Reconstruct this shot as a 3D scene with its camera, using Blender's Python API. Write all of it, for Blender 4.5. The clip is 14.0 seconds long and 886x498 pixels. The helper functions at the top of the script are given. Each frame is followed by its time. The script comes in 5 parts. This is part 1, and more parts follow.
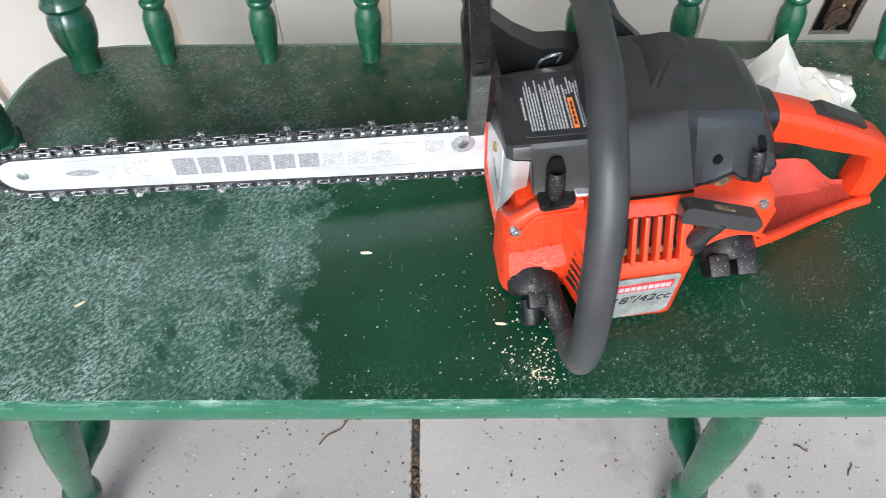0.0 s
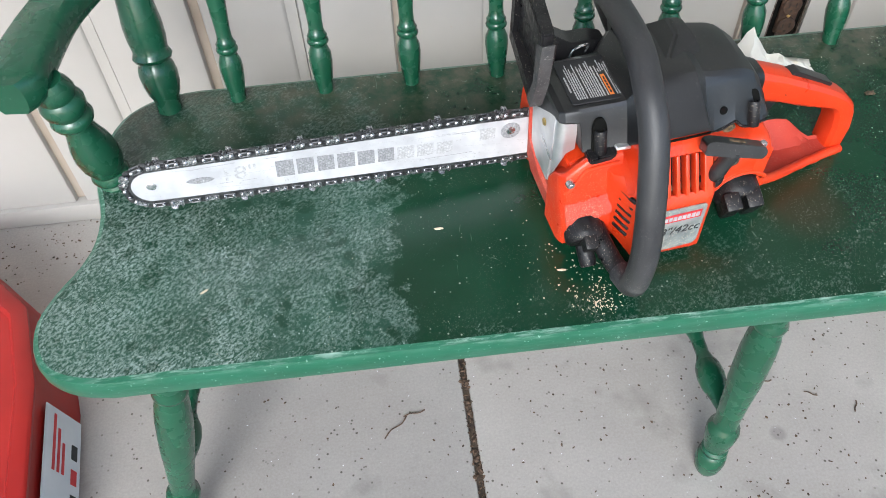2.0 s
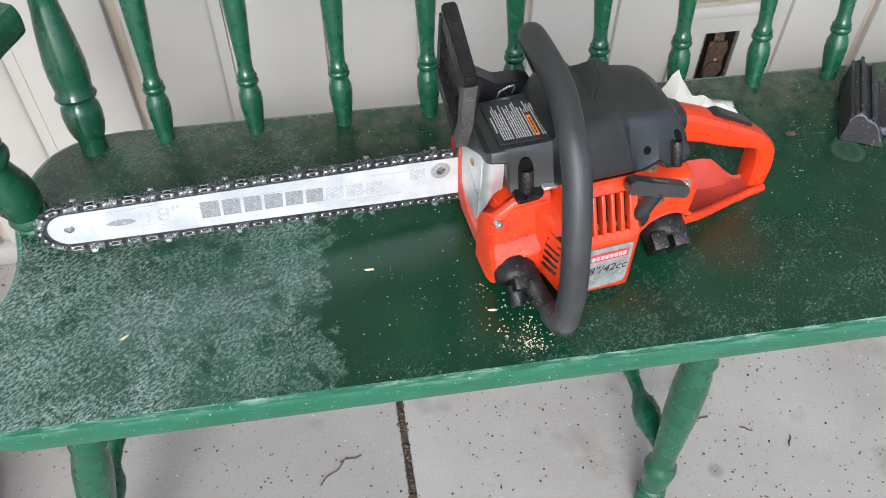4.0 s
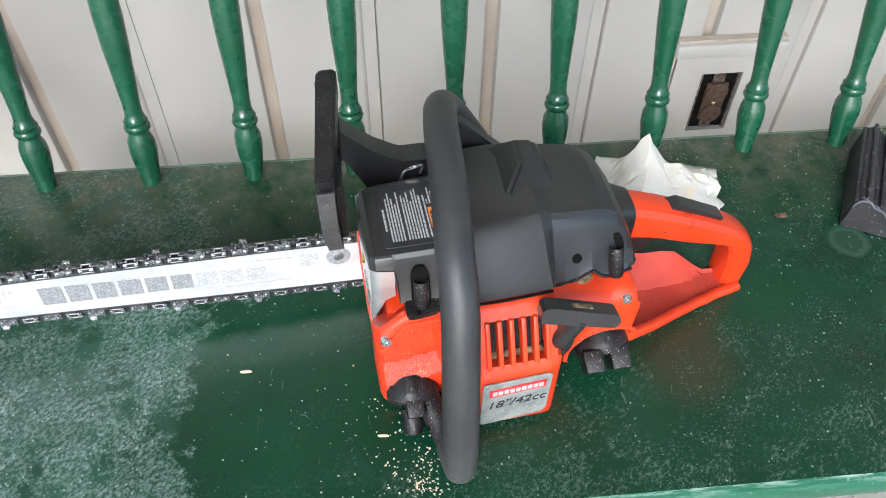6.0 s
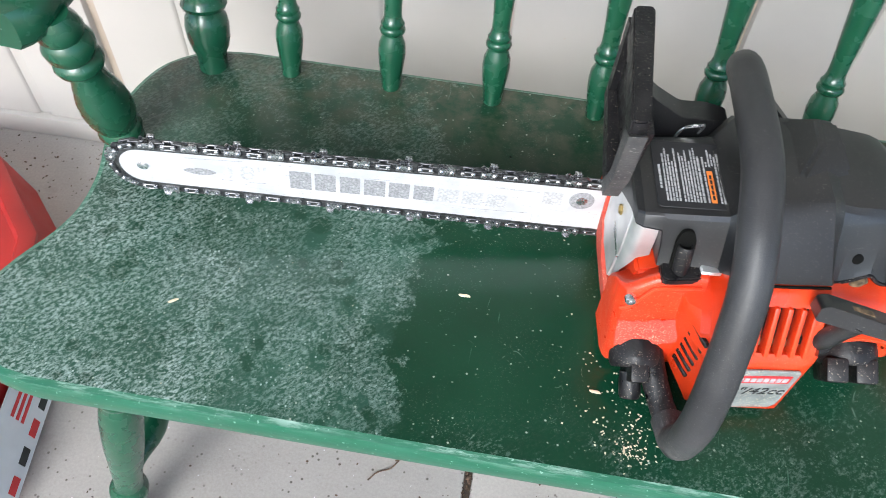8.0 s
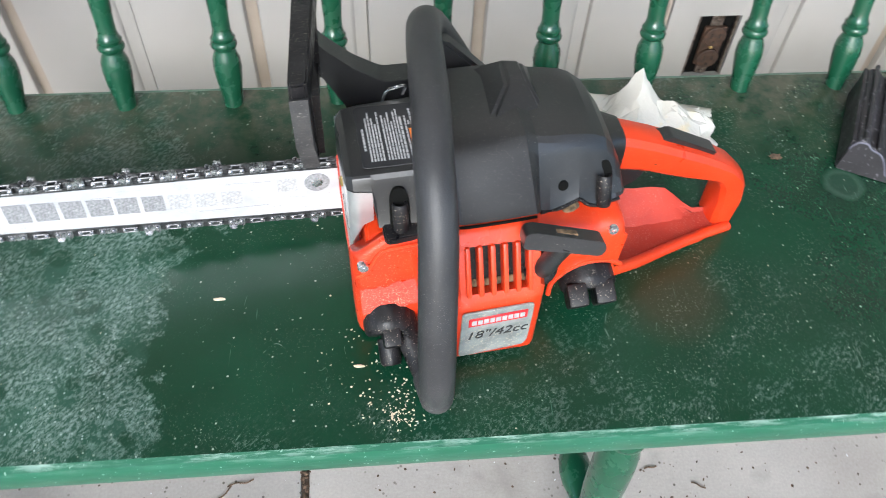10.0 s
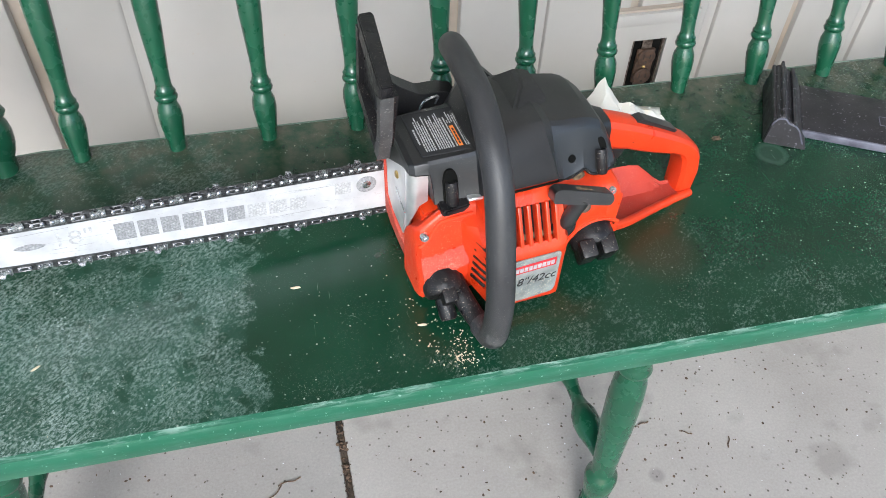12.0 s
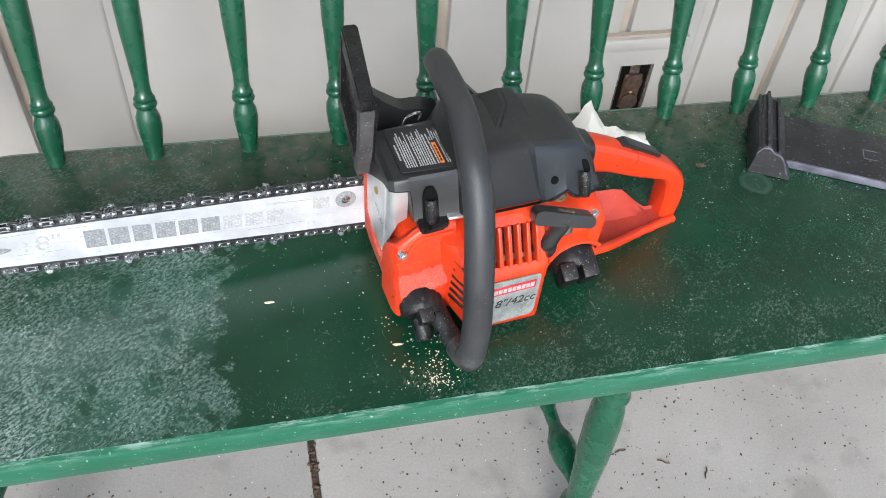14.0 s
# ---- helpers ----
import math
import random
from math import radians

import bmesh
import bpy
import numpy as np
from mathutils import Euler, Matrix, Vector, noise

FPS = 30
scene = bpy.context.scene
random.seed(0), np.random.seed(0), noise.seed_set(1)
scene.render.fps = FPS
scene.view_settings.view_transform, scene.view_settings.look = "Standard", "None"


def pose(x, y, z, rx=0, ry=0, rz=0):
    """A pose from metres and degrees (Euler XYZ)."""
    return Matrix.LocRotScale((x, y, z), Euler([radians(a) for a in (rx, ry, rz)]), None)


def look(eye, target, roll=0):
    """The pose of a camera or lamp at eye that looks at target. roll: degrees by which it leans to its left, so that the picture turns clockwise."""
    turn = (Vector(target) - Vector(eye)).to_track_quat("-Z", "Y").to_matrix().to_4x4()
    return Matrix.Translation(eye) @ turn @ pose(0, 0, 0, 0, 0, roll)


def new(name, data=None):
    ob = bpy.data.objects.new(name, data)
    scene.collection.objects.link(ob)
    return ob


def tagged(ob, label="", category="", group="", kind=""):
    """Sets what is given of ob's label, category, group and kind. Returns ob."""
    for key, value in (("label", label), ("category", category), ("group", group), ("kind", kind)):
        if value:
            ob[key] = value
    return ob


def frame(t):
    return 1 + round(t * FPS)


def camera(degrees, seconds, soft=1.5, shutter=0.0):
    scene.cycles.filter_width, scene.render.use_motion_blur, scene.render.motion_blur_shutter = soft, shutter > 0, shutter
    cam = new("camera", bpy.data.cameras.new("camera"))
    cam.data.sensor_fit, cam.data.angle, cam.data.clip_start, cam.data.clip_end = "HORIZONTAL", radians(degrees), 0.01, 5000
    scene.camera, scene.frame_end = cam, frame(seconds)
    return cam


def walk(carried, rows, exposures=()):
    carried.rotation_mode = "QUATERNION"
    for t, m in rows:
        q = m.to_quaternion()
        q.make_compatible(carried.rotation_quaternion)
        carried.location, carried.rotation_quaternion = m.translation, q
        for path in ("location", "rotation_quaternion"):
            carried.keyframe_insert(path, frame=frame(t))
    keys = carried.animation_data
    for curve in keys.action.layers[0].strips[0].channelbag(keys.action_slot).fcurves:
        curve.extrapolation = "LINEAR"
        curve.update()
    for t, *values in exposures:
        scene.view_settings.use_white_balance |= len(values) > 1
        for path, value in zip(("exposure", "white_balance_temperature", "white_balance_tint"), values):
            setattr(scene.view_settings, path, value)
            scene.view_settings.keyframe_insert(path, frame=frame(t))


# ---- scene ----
cam = camera(58.4, 14.0, soft=0.25, shutter=0.3)
PATH = [
    (0, (0.068, 0.028, 1.079), (0.067, 1.117, -0.599), -0.8),
    (0.5, (0.053, 0.008, 1.084), (-0.015, 1.105, -0.587), -3.9),
    (1, (0.002, -0.025, 1.118), (0.01, 1.16, -0.493), -4.2),
    (1.5, (-0.039, -0.099, 1.133), (0.041, 1.143, -0.432), -3.4),
    (2, (-0.051, -0.146, 1.128), (0.053, 1.108, -0.426), -2.8),
    (2.2, (-0.047, -0.153, 1.121), (0.062, 1.105, -0.43), -2.7),
    (4.3, (-0.022, -0.142, 1.122), (0.227, 1.178, -0.36), 1.0),
    (4.5, (-0.016, -0.14, 1.117), (0.236, 1.183, -0.361), 1.0),
    (5, (0.029, -0.085, 1.111), (0.272, 1.234, -0.373), 0.8),
    (5.5, (0.087, -0.008, 1.108), (0.29, 1.299, -0.392), 0.6),
    (6, (0.132, 0.03, 1.086), (0.278, 1.313, -0.441), 0.9),
    (6.5, (0.155, 0.033, 1.069), (0.251, 1.283, -0.489), 1.2),
    (7, (0.139, 0.036, 1.062), (0.186, 1.253, -0.525), 1.4),
    (7.2, (0.106, 0.032, 1.061), (0.127, 1.244, -0.529), 1.5),
    (8.2, (0.010, 0.040, 1.064), (-0.125, 1.205, -0.565), 3.6),
    (9.3, (0.044, 0.059, 1.071), (0.005, 1.182, -0.584), 5.4),
    (9.5, (0.079, 0.026, 1.044), (0.102, 1.222, -0.558), 6.7),
    (10, (0.141, 0.02, 1.047), (0.302, 1.231, -0.537), 3.1),
    (10.5, (0.099, -0.03, 1.088), (0.361, 1.219, -0.452), 1.4),
    (11, (0.049, -0.09, 1.111), (0.364, 1.188, -0.395), 1.6),
    (11.5, (0.017, -0.127, 1.108), (0.36, 1.166, -0.379), 2.2),
    (12, (0.001, -0.135, 1.112), (0.361, 1.173, -0.357), 2.8),
    (12.5, (-0.002, -0.13, 1.106), (0.363, 1.188, -0.353), 3.3),
    (13, (0.002, -0.126, 1.109), (0.375, 1.199, -0.341), 4.2),
    (13.5, (0.006, -0.126, 1.103), (0.393, 1.208, -0.337), 5.1),
    (14, (0.01, -0.127, 1.1), (0.414, 1.209, -0.333), 5.7),
]
walk(cam, [(t, look(eye, target, roll)) for t, eye, target, roll in PATH], [(0, 1.17, 5740, 5.5), (0.6, 1.08, 5740, 5.5), (2, 1.00, 5740, 5.5), (4.5, 0.99, 5740, 5.5), (7, 1.28, 5740, 5.5), (9.4, 1.14, 5740, 5.5), (10.3, 1.25, 5740, 5.5), (12.5, 1.01, 5740, 5.5), (14, 1.02, 5740, 5.5)])

# ---- light ----
world = bpy.data.worlds.new("world")
scene.world = world
world.use_nodes = True
wn = world.node_tree.nodes
sky = wn.new("ShaderNodeTexSky")
sky.sky_type, sky.sun_disc = "NISHITA", False
sky.sun_elevation, sky.sun_rotation = radians(36), radians(195)
sky.air_density, sky.dust_density = 1.0, 3.0
world.node_tree.links.new(sky.outputs[0], wn["Background"].inputs[0])
wn["Background"].inputs[1].default_value = 0.15
sun_data = bpy.data.lights.new("sun", "SUN")
sun_data.energy, sun_data.angle, sun_data.color = 1.25, radians(26), (1.0, 0.99, 0.97)
sun = new("sun", sun_data)
sun.matrix_world = look((-0.9, -3.6, 3.45), (0.2, 0.4, 0.4))


# ---- materials ----
WALL_Y, SEAT_Z = 0.945, 0.44
RING, STAIN = (0.632, 0.548), (0.413, 0.420)


def material(name):
    m = bpy.data.materials.new(name)
    m.use_nodes = True
    return m, m.node_tree.nodes, m.node_tree.links, m.node_tree.nodes["Principled BSDF"]


def ramp(nodes, links, fac, stops):
    r = nodes.new("ShaderNodeValToRGB")
    while len(r.color_ramp.elements) < len(stops):
        r.color_ramp.elements.new(0.5)
    for e, (p, c) in zip(r.color_ramp.elements, stops):
        e.position = p
        e.color = (*c, 1) if len(c) == 3 else (c[0],) * 3 + (1,)
    links.new(fac, r.inputs[0])
    return r.outputs[0]


def noise_tex(nodes, links, scale, detail=4, rough=0.55, distort=0.0, space="Object"):
    co = nodes.new("ShaderNodeTexCoord")
    n = nodes.new("ShaderNodeTexNoise")
    n.inputs["Scale"].default_value, n.inputs["Detail"].default_value = scale, detail
    n.inputs["Roughness"].default_value, n.inputs["Distortion"].default_value = rough, distort
    links.new(co.outputs[space], n.inputs["Vector"])
    return n.outputs["Fac"]


def mix(nodes, links, fac, a, b, mode="MIX"):
    x = nodes.new("ShaderNodeMix")
    x.data_type, x.blend_type = "RGBA", mode
    for sock, v in ((x.inputs[0], fac), (x.inputs[6], a), (x.inputs[7], b)):
        if isinstance(v, (int, float)):
            sock.default_value = v
        elif isinstance(v, tuple):
            sock.default_value = (*v, 1)
        else:
            links.new(v, sock)
    return x.outputs[2]


def calc(nodes, links, op, a, b=0.0, c=None):
    x = nodes.new("ShaderNodeMath")
    x.operation = op
    x.use_clamp = op in ("MULTIPLY", "ADD") and c is None
    for k, v in enumerate((a, b) if c is None else (a, b, c)):
        if isinstance(v, (int, float)):
            x.inputs[k].default_value = v
        else:
            links.new(v, x.inputs[k])
    return x.outputs[0]


def bump(nodes, links, bsdf, height, strength, distance):
    b = nodes.new("ShaderNodeBump")
    b.inputs["Strength"].default_value, b.inputs["Distance"].default_value = strength, distance
    links.new(height, b.inputs["Height"])
    links.new(b.outputs[0], bsdf.inputs["Normal"])


def surface(name, dark, light, scale=40, rough=(0.4, 0.55), metal=0.0, dust=None, dust_amount=0.5, dust_scale=300, bump_scale=200, bump_by=0.1, bump_depth=0.001, coat=0.0, gloss=0.5):
    """A plain material with two scales of mottling, an optional speckle of dust, and fine relief."""
    m, n, l, b = material(name)
    big = noise_tex(n, l, scale, 5)
    col = ramp(n, l, big, [(0.35, dark), (0.65, light)])
    if dust:
        speck = noise_tex(n, l, dust_scale, 3, 0.6)
        patch = noise_tex(n, l, scale * 0.6, 3, 0.6)
        f = calc(n, l, "MULTIPLY", ramp(n, l, speck, [(0.62 - 0.12 * dust_amount, (0.0,)), (0.7 - 0.08 * dust_amount, (1.0,))]), ramp(n, l, patch, [(0.38, (0.15,)), (0.62, (1.0,))]))
        col = mix(n, l, f, col, dust)
    l.new(col, b.inputs["Base Color"])
    l.new(ramp(n, l, noise_tex(n, l, scale * 2, 4), [(0.3, (rough[0],)), (0.7, (rough[1],))]), b.inputs["Roughness"])
    b.inputs["Metallic"].default_value = metal
    b.inputs["Coat Weight"].default_value = coat
    b.inputs["Specular IOR Level"].default_value = gloss
    b.inputs["Coat Roughness"].default_value = 0.15
    bump(n, l, b, noise_tex(n, l, bump_scale, 4), bump_by, bump_depth)
    return m


def seat_material():
    """Worn green gloss paint with a dusty, mottled crust, drip rings, and a wiped patch."""
    m, n, l, b = material("seat paint")
    co = n.new("ShaderNodeTexCoord")
    sep = n.new("ShaderNodeSeparateXYZ")
    l.new(co.outputs["Object"], sep.inputs[0])
    X, Y = sep.outputs[0], sep.outputs[1]
    base = ramp(n, l, noise_tex(n, l, 9, 5), [(0.3, (0.003, 0.025, 0.011)), (0.7, (0.0055, 0.041, 0.019))])
    wob = calc(n, l, "SUBTRACT", noise_tex(n, l, 14, 6, 0.65), 0.5)
    # crust on the end away from the saw, with a ragged border
    edge = calc(n, l, "MULTIPLY_ADD", wob, 0.28, X)
    crust = ramp(n, l, calc(n, l, "MULTIPLY_ADD", edge, -6.0, 0.5 - 6.0 * 0.06), [(0.38, (0.0,)), (0.44, (0.6,)), (0.62, (1.0,))])
    back = ramp(n, l, calc(n, l, "MULTIPLY_ADD", wob, 0.15, Y), [(0.52, (1.0,)), (0.60, (0.25,))])
    crust = calc(n, l, "MULTIPLY", crust, back)
    front = ramp(n, l, calc(n, l, "MULTIPLY_ADD", wob, 0.06, Y), [(0.30, (0.8,)), (0.35, (0.0,))])
    rest = calc(n, l, "MULTIPLY", ramp(n, l, noise_tex(n, l, 7, 5, 0.6), [(0.44, (0.03,)), (0.68, (0.18,))]), ramp(n, l, edge, [(0.14, (0.0,)), (0.30, (1.0,))]))
    where = calc(n, l, "ADD", calc(n, l, "ADD", crust, calc(n, l, "MULTIPLY", front, 0.16)), rest)
    wipe = n.new("ShaderNodeMapping")
    wipe.vector_type = "TEXTURE"
    wipe.inputs["Rotation"].default_value, wipe.inputs["Scale"].default_value = (0, 0, 0.75), (1.5, 1.0, 1.0)
    l.new(co.outputs["Object"], wipe.inputs["Vector"])
    flk = n.new("ShaderNodeTexNoise")
    flk.inputs["Scale"].default_value, flk.inputs["Detail"].default_value, flk.inputs["Roughness"].default_value = 300, 7, 0.78
    l.new(wipe.outputs[0], flk.inputs["Vector"])
    fine = ramp(n, l, flk.outputs["Fac"], [(0.47, (0.02,)), (0.52, (0.35,)), (0.60, (1.0,))])
    mid = calc(n, l, "MULTIPLY", ramp(n, l, noise_tex(n, l, 26, 8, 0.74, 0.3), [(0.42, (0.05,)), (0.56, (1.0,))]), ramp(n, l, noise_tex(n, l, 8, 4, 0.6, 0.6), [(0.36, (0.22,)), (0.56, (1.0,))]))
    # round drip marks where the crust is washed out
    vor = n.new("ShaderNodeTexVoronoi")
    vor.inputs["Scale"].default_value = 17
    l.new(co.outputs["Object"], vor.inputs["Vector"])
    drip = calc(n, l, "MAXIMUM", ramp(n, l, vor.outputs["Distance"], [(0.20, (0.32,)), (0.235, (1.0,))]), ramp(n, l, noise_tex(n, l, 11, 2), [(0.56, (0.0,)), (0.58, (1.0,))]))
    vor2 = n.new("ShaderNodeTexVoronoi")
    vor2.inputs["Scale"].default_value = 38
    l.new(co.outputs["Object"], vor2.inputs["Vector"])
    drip = calc(n, l, "MULTIPLY", drip, calc(n, l, "MAXIMUM", ramp(n, l, vor2.outputs["Distance"], [(0.22, (0.36,)), (0.27, (1.0,))]), ramp(n, l, noise_tex(n, l, 9, 2), [(0.52, (0.0,)), (0.54, (1.0,))])))
    clump = ramp(n, l, noise_tex(n, l, 6, 3, 0.6, 0.8), [(0.36, (0.50,)), (0.58, (1.0,))])
    where = calc(n, l, "MULTIPLY", where, clump)
    f = calc(n, l, "MULTIPLY", calc(n, l, "MULTIPLY", where, drip), calc(n, l, "MULTIPLY", fine, mid))
    col = mix(n, l, calc(n, l, "MULTIPLY", f, 1.0), base, (0.42, 0.50, 0.475))
    grain = n.new("ShaderNodeTexVoronoi")
    grain.inputs["Scale"].default_value = 210
    l.new(co.outputs["Object"], grain.inputs["Vector"])
    bit = calc(n, l, "MULTIPLY", ramp(n, l, grain.outputs["Distance"], [(0.16, (1.0,)), (0.24, (0.0,))]), ramp(n, l, noise_tex(n, l, 70, 4, 0.7), [(0.50, (0.0,)), (0.56, (1.0,))]))
    bit = calc(n, l, "MULTIPLY", bit, calc(n, l, "MULTIPLY", where, drip))
    col = mix(n, l, calc(n, l, "MULTIPLY", bit, 0.9), col, (0.46, 0.52, 0.50))
    corner = ramp(n, l, calc(n, l, "SUBTRACT", calc(n, l, "MULTIPLY_ADD", X, -1.0, 0.168), calc(n, l, "MULTIPLY", Y, 0.6)), [(0.10, (0.0,)), (0.32, (0.50,))])
    col = mix(n, l, calc(n, l, "MULTIPLY", calc(n, l, "MULTIPLY", corner, fine), calc(n, l, "MULTIPLY", crust, drip)), col, (0.42, 0.50, 0.46))
    haze = calc(n, l, "MULTIPLY", calc(n, l, "MULTIPLY", calc(n, l, "MULTIPLY", crust, drip), ramp(n, l, noise_tex(n, l, 6, 5, 0.6), [(0.36, (0.10,)), (0.62, (1.0,))])), 0.34)
    col = mix(n, l, haze, col, (0.070, 0.155, 0.120))
    brown = calc(n, l, "MULTIPLY", ramp(n, l, Y, [(0.58, (0.0,)), (0.70, (1.0,))]), ramp(n, l, noise_tex(n, l, 30, 6, 0.7), [(0.40, (0.05,)), (0.60, (0.7,))]))
    col = mix(n, l, brown, col, (0.085, 0.08, 0.055))
    # pale flecks all over
    fleck = n.new("ShaderNodeTexVoronoi")
    fleck.inputs["Scale"].default_value = 130
    l.new(co.outputs["Object"], fleck.inputs["Vector"])
    spot = calc(n, l, "MULTIPLY", ramp(n, l, fleck.outputs["Distance"], [(0.10, (1.0,)), (0.15, (0.0,))]), ramp(n, l, noise_tex(n, l, 50, 2), [(0.53, (0.0,)), (0.58, (1.0,))]))
    col = mix(n, l, calc(n, l, "MULTIPLY", spot, 0.6), col, (0.45, 0.5, 0.42))
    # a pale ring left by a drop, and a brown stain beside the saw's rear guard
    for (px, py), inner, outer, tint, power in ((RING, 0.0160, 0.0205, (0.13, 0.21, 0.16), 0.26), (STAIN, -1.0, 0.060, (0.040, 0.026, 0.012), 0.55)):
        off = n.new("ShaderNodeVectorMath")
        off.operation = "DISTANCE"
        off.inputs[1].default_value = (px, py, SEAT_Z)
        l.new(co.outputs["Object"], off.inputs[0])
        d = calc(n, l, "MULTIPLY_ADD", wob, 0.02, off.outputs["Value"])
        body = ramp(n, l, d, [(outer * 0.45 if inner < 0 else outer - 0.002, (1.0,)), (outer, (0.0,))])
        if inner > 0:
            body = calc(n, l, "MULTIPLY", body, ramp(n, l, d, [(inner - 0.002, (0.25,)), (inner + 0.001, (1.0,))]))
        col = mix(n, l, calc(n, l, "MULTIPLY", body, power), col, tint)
    # dry scratches running aslant
    mp = n.new("ShaderNodeMapping")
    mp.inputs["Rotation"].default_value, mp.inputs["Scale"].default_value = (0, 0, 1.05), (330, 22, 1)
    l.new(co.outputs["Object"], mp.inputs["Vector"])
    sc = n.new("ShaderNodeTexNoise")
    sc.inputs["Scale"].default_value, sc.inputs["Detail"].default_value = 1.0, 2
    l.new(mp.outputs[0], sc.inputs["Vector"])
    scr = calc(n, l, "MULTIPLY", ramp(n, l, sc.outputs["Fac"], [(0.70, (0.0,)), (0.74, (0.3,))]), ramp(n, l, noise_tex(n, l, 8, 3), [(0.5, (0.0,)), (0.62, (1.0,))]))
    col = mix(n, l, scr, col, (0.20, 0.34, 0.26))
    for sc_scale, width, seed in ((13, 0.0012, 0.0), (29, 0.0022, 4.0)):
        mp = n.new("ShaderNodeMapping")
        mp.inputs["Location"].default_value = (seed, seed * 1.7, 0)
        mp.inputs["Rotation"].default_value = (0, 0, seed)
        mp.inputs["Scale"].default_value = (1.0, 0.55, 1.0)
        l.new(co.outputs["Object"], mp.inputs["Vector"])
        nt = n.new("ShaderNodeTexNoise")
        nt.inputs["Scale"].default_value, nt.inputs["Detail"].default_value = sc_scale, 2.5
        l.new(mp.outputs[0], nt.inputs["Vector"])
        line = ramp(n, l, calc(n, l, "ABSOLUTE", calc(n, l, "SUBTRACT", nt.outputs["Fac"], 0.5)), [(0.0, (1.0,)), (width, (0.0,))])
        gate = ramp(n, l, noise_tex(n, l, sc_scale * 2.1, 3, 0.6), [(0.60, (0.0,)), (0.66, (0.4,))])
        col = mix(n, l, calc(n, l, "MULTIPLY", line, gate), col, (0.26, 0.36, 0.30))
    crumbs = calc(n, l, "MULTIPLY", ramp(n, l, noise_tex(n, l, 520, 3, 0.7), [(0.61, (0.0,)), (0.655, (0.7,))]), ramp(n, l, noise_tex(n, l, 19, 5, 0.65), [(0.45, (0.05,)), (0.68, (1.0,))]))
    wiped = ramp(n, l, calc(n, l, "ADD", edge, 0.5), [(0.44, (1.0,)), (0.50, (0.3,)), (0.66, (0.3,)), (0.76, (1.0,))])
    crumbs = calc(n, l, "MULTIPLY", crumbs, wiped)
    col = mix(n, l, crumbs, col, (0.32, 0.40, 0.32))
    l.new(col, b.inputs["Base Color"])
    b.inputs["Specular IOR Level"].default_value = 0.45
    l.new(ramp(n, l, f, [(0.0, (0.24,)), (0.5, (0.75,))]), b.inputs["Roughness"])
    bump(n, l, b, calc(n, l, "ADD", calc(n, l, "MULTIPLY", f, 0.6), calc(n, l, "MULTIPLY", noise_tex(n, l, 30, 4), 0.4)), 0.35, 0.0015)
    return m


def edge_material():
    """Green gloss paint rubbed chalky in streaks, its lit face and upper-arris highlight painted in."""
    m, n, l, b = material("worn green edge with highlight")
    co = n.new("ShaderNodeTexCoord")
    sep = n.new("ShaderNodeSeparateXYZ")
    l.new(co.outputs["Object"], sep.inputs[0])
    col = ramp(n, l, noise_tex(n, l, 14, 5), [(0.3, (0.011, 0.088, 0.045)), (0.7, (0.020, 0.120, 0.068))])
    mp = n.new("ShaderNodeMapping")
    mp.inputs["Scale"].default_value = (34, 260, 260)
    l.new(co.outputs["Object"], mp.inputs["Vector"])
    st = n.new("ShaderNodeTexNoise")
    st.inputs["Scale"].default_value, st.inputs["Detail"].default_value, st.inputs["Roughness"].default_value = 1.0, 7, 0.75
    l.new(mp.outputs[0], st.inputs["Vector"])
    # pale band by height: worn streaks plus the highlight along the arris
    high = ramp(n, l, calc(n, l, "MULTIPLY_ADD", sep.outputs[2], 40.0, 1.0 - 40.0 * SEAT_Z), [(0.72, (0.05,)), (0.90, (0.22,)), (0.985, (0.85,))])
    wear_highlight = calc(n, l, "MULTIPLY", calc(n, l, "MULTIPLY", ramp(n, l, st.outputs["Fac"], [(0.48, (0.0,)), (0.60, (1.0,))]), high), ramp(n, l, noise_tex(n, l, 10, 4, 0.7), [(0.36, (0.25,)), (0.60, (1.0,))]))
    col = mix(n, l, wear_highlight, col, (0.42, 0.56, 0.49))
    chips = ramp(n, l, noise_tex(n, l, 240, 3, 0.6), [(0.66, (0.0,)), (0.70, (0.7,))])
    col = mix(n, l, chips, col, (0.30, 0.45, 0.37))
    l.new(col, b.inputs["Base Color"])
    b.inputs["Roughness"].default_value = 0.34
    bump(n, l, b, noise_tex(n, l, 80, 4), 0.2, 0.001)
    return m


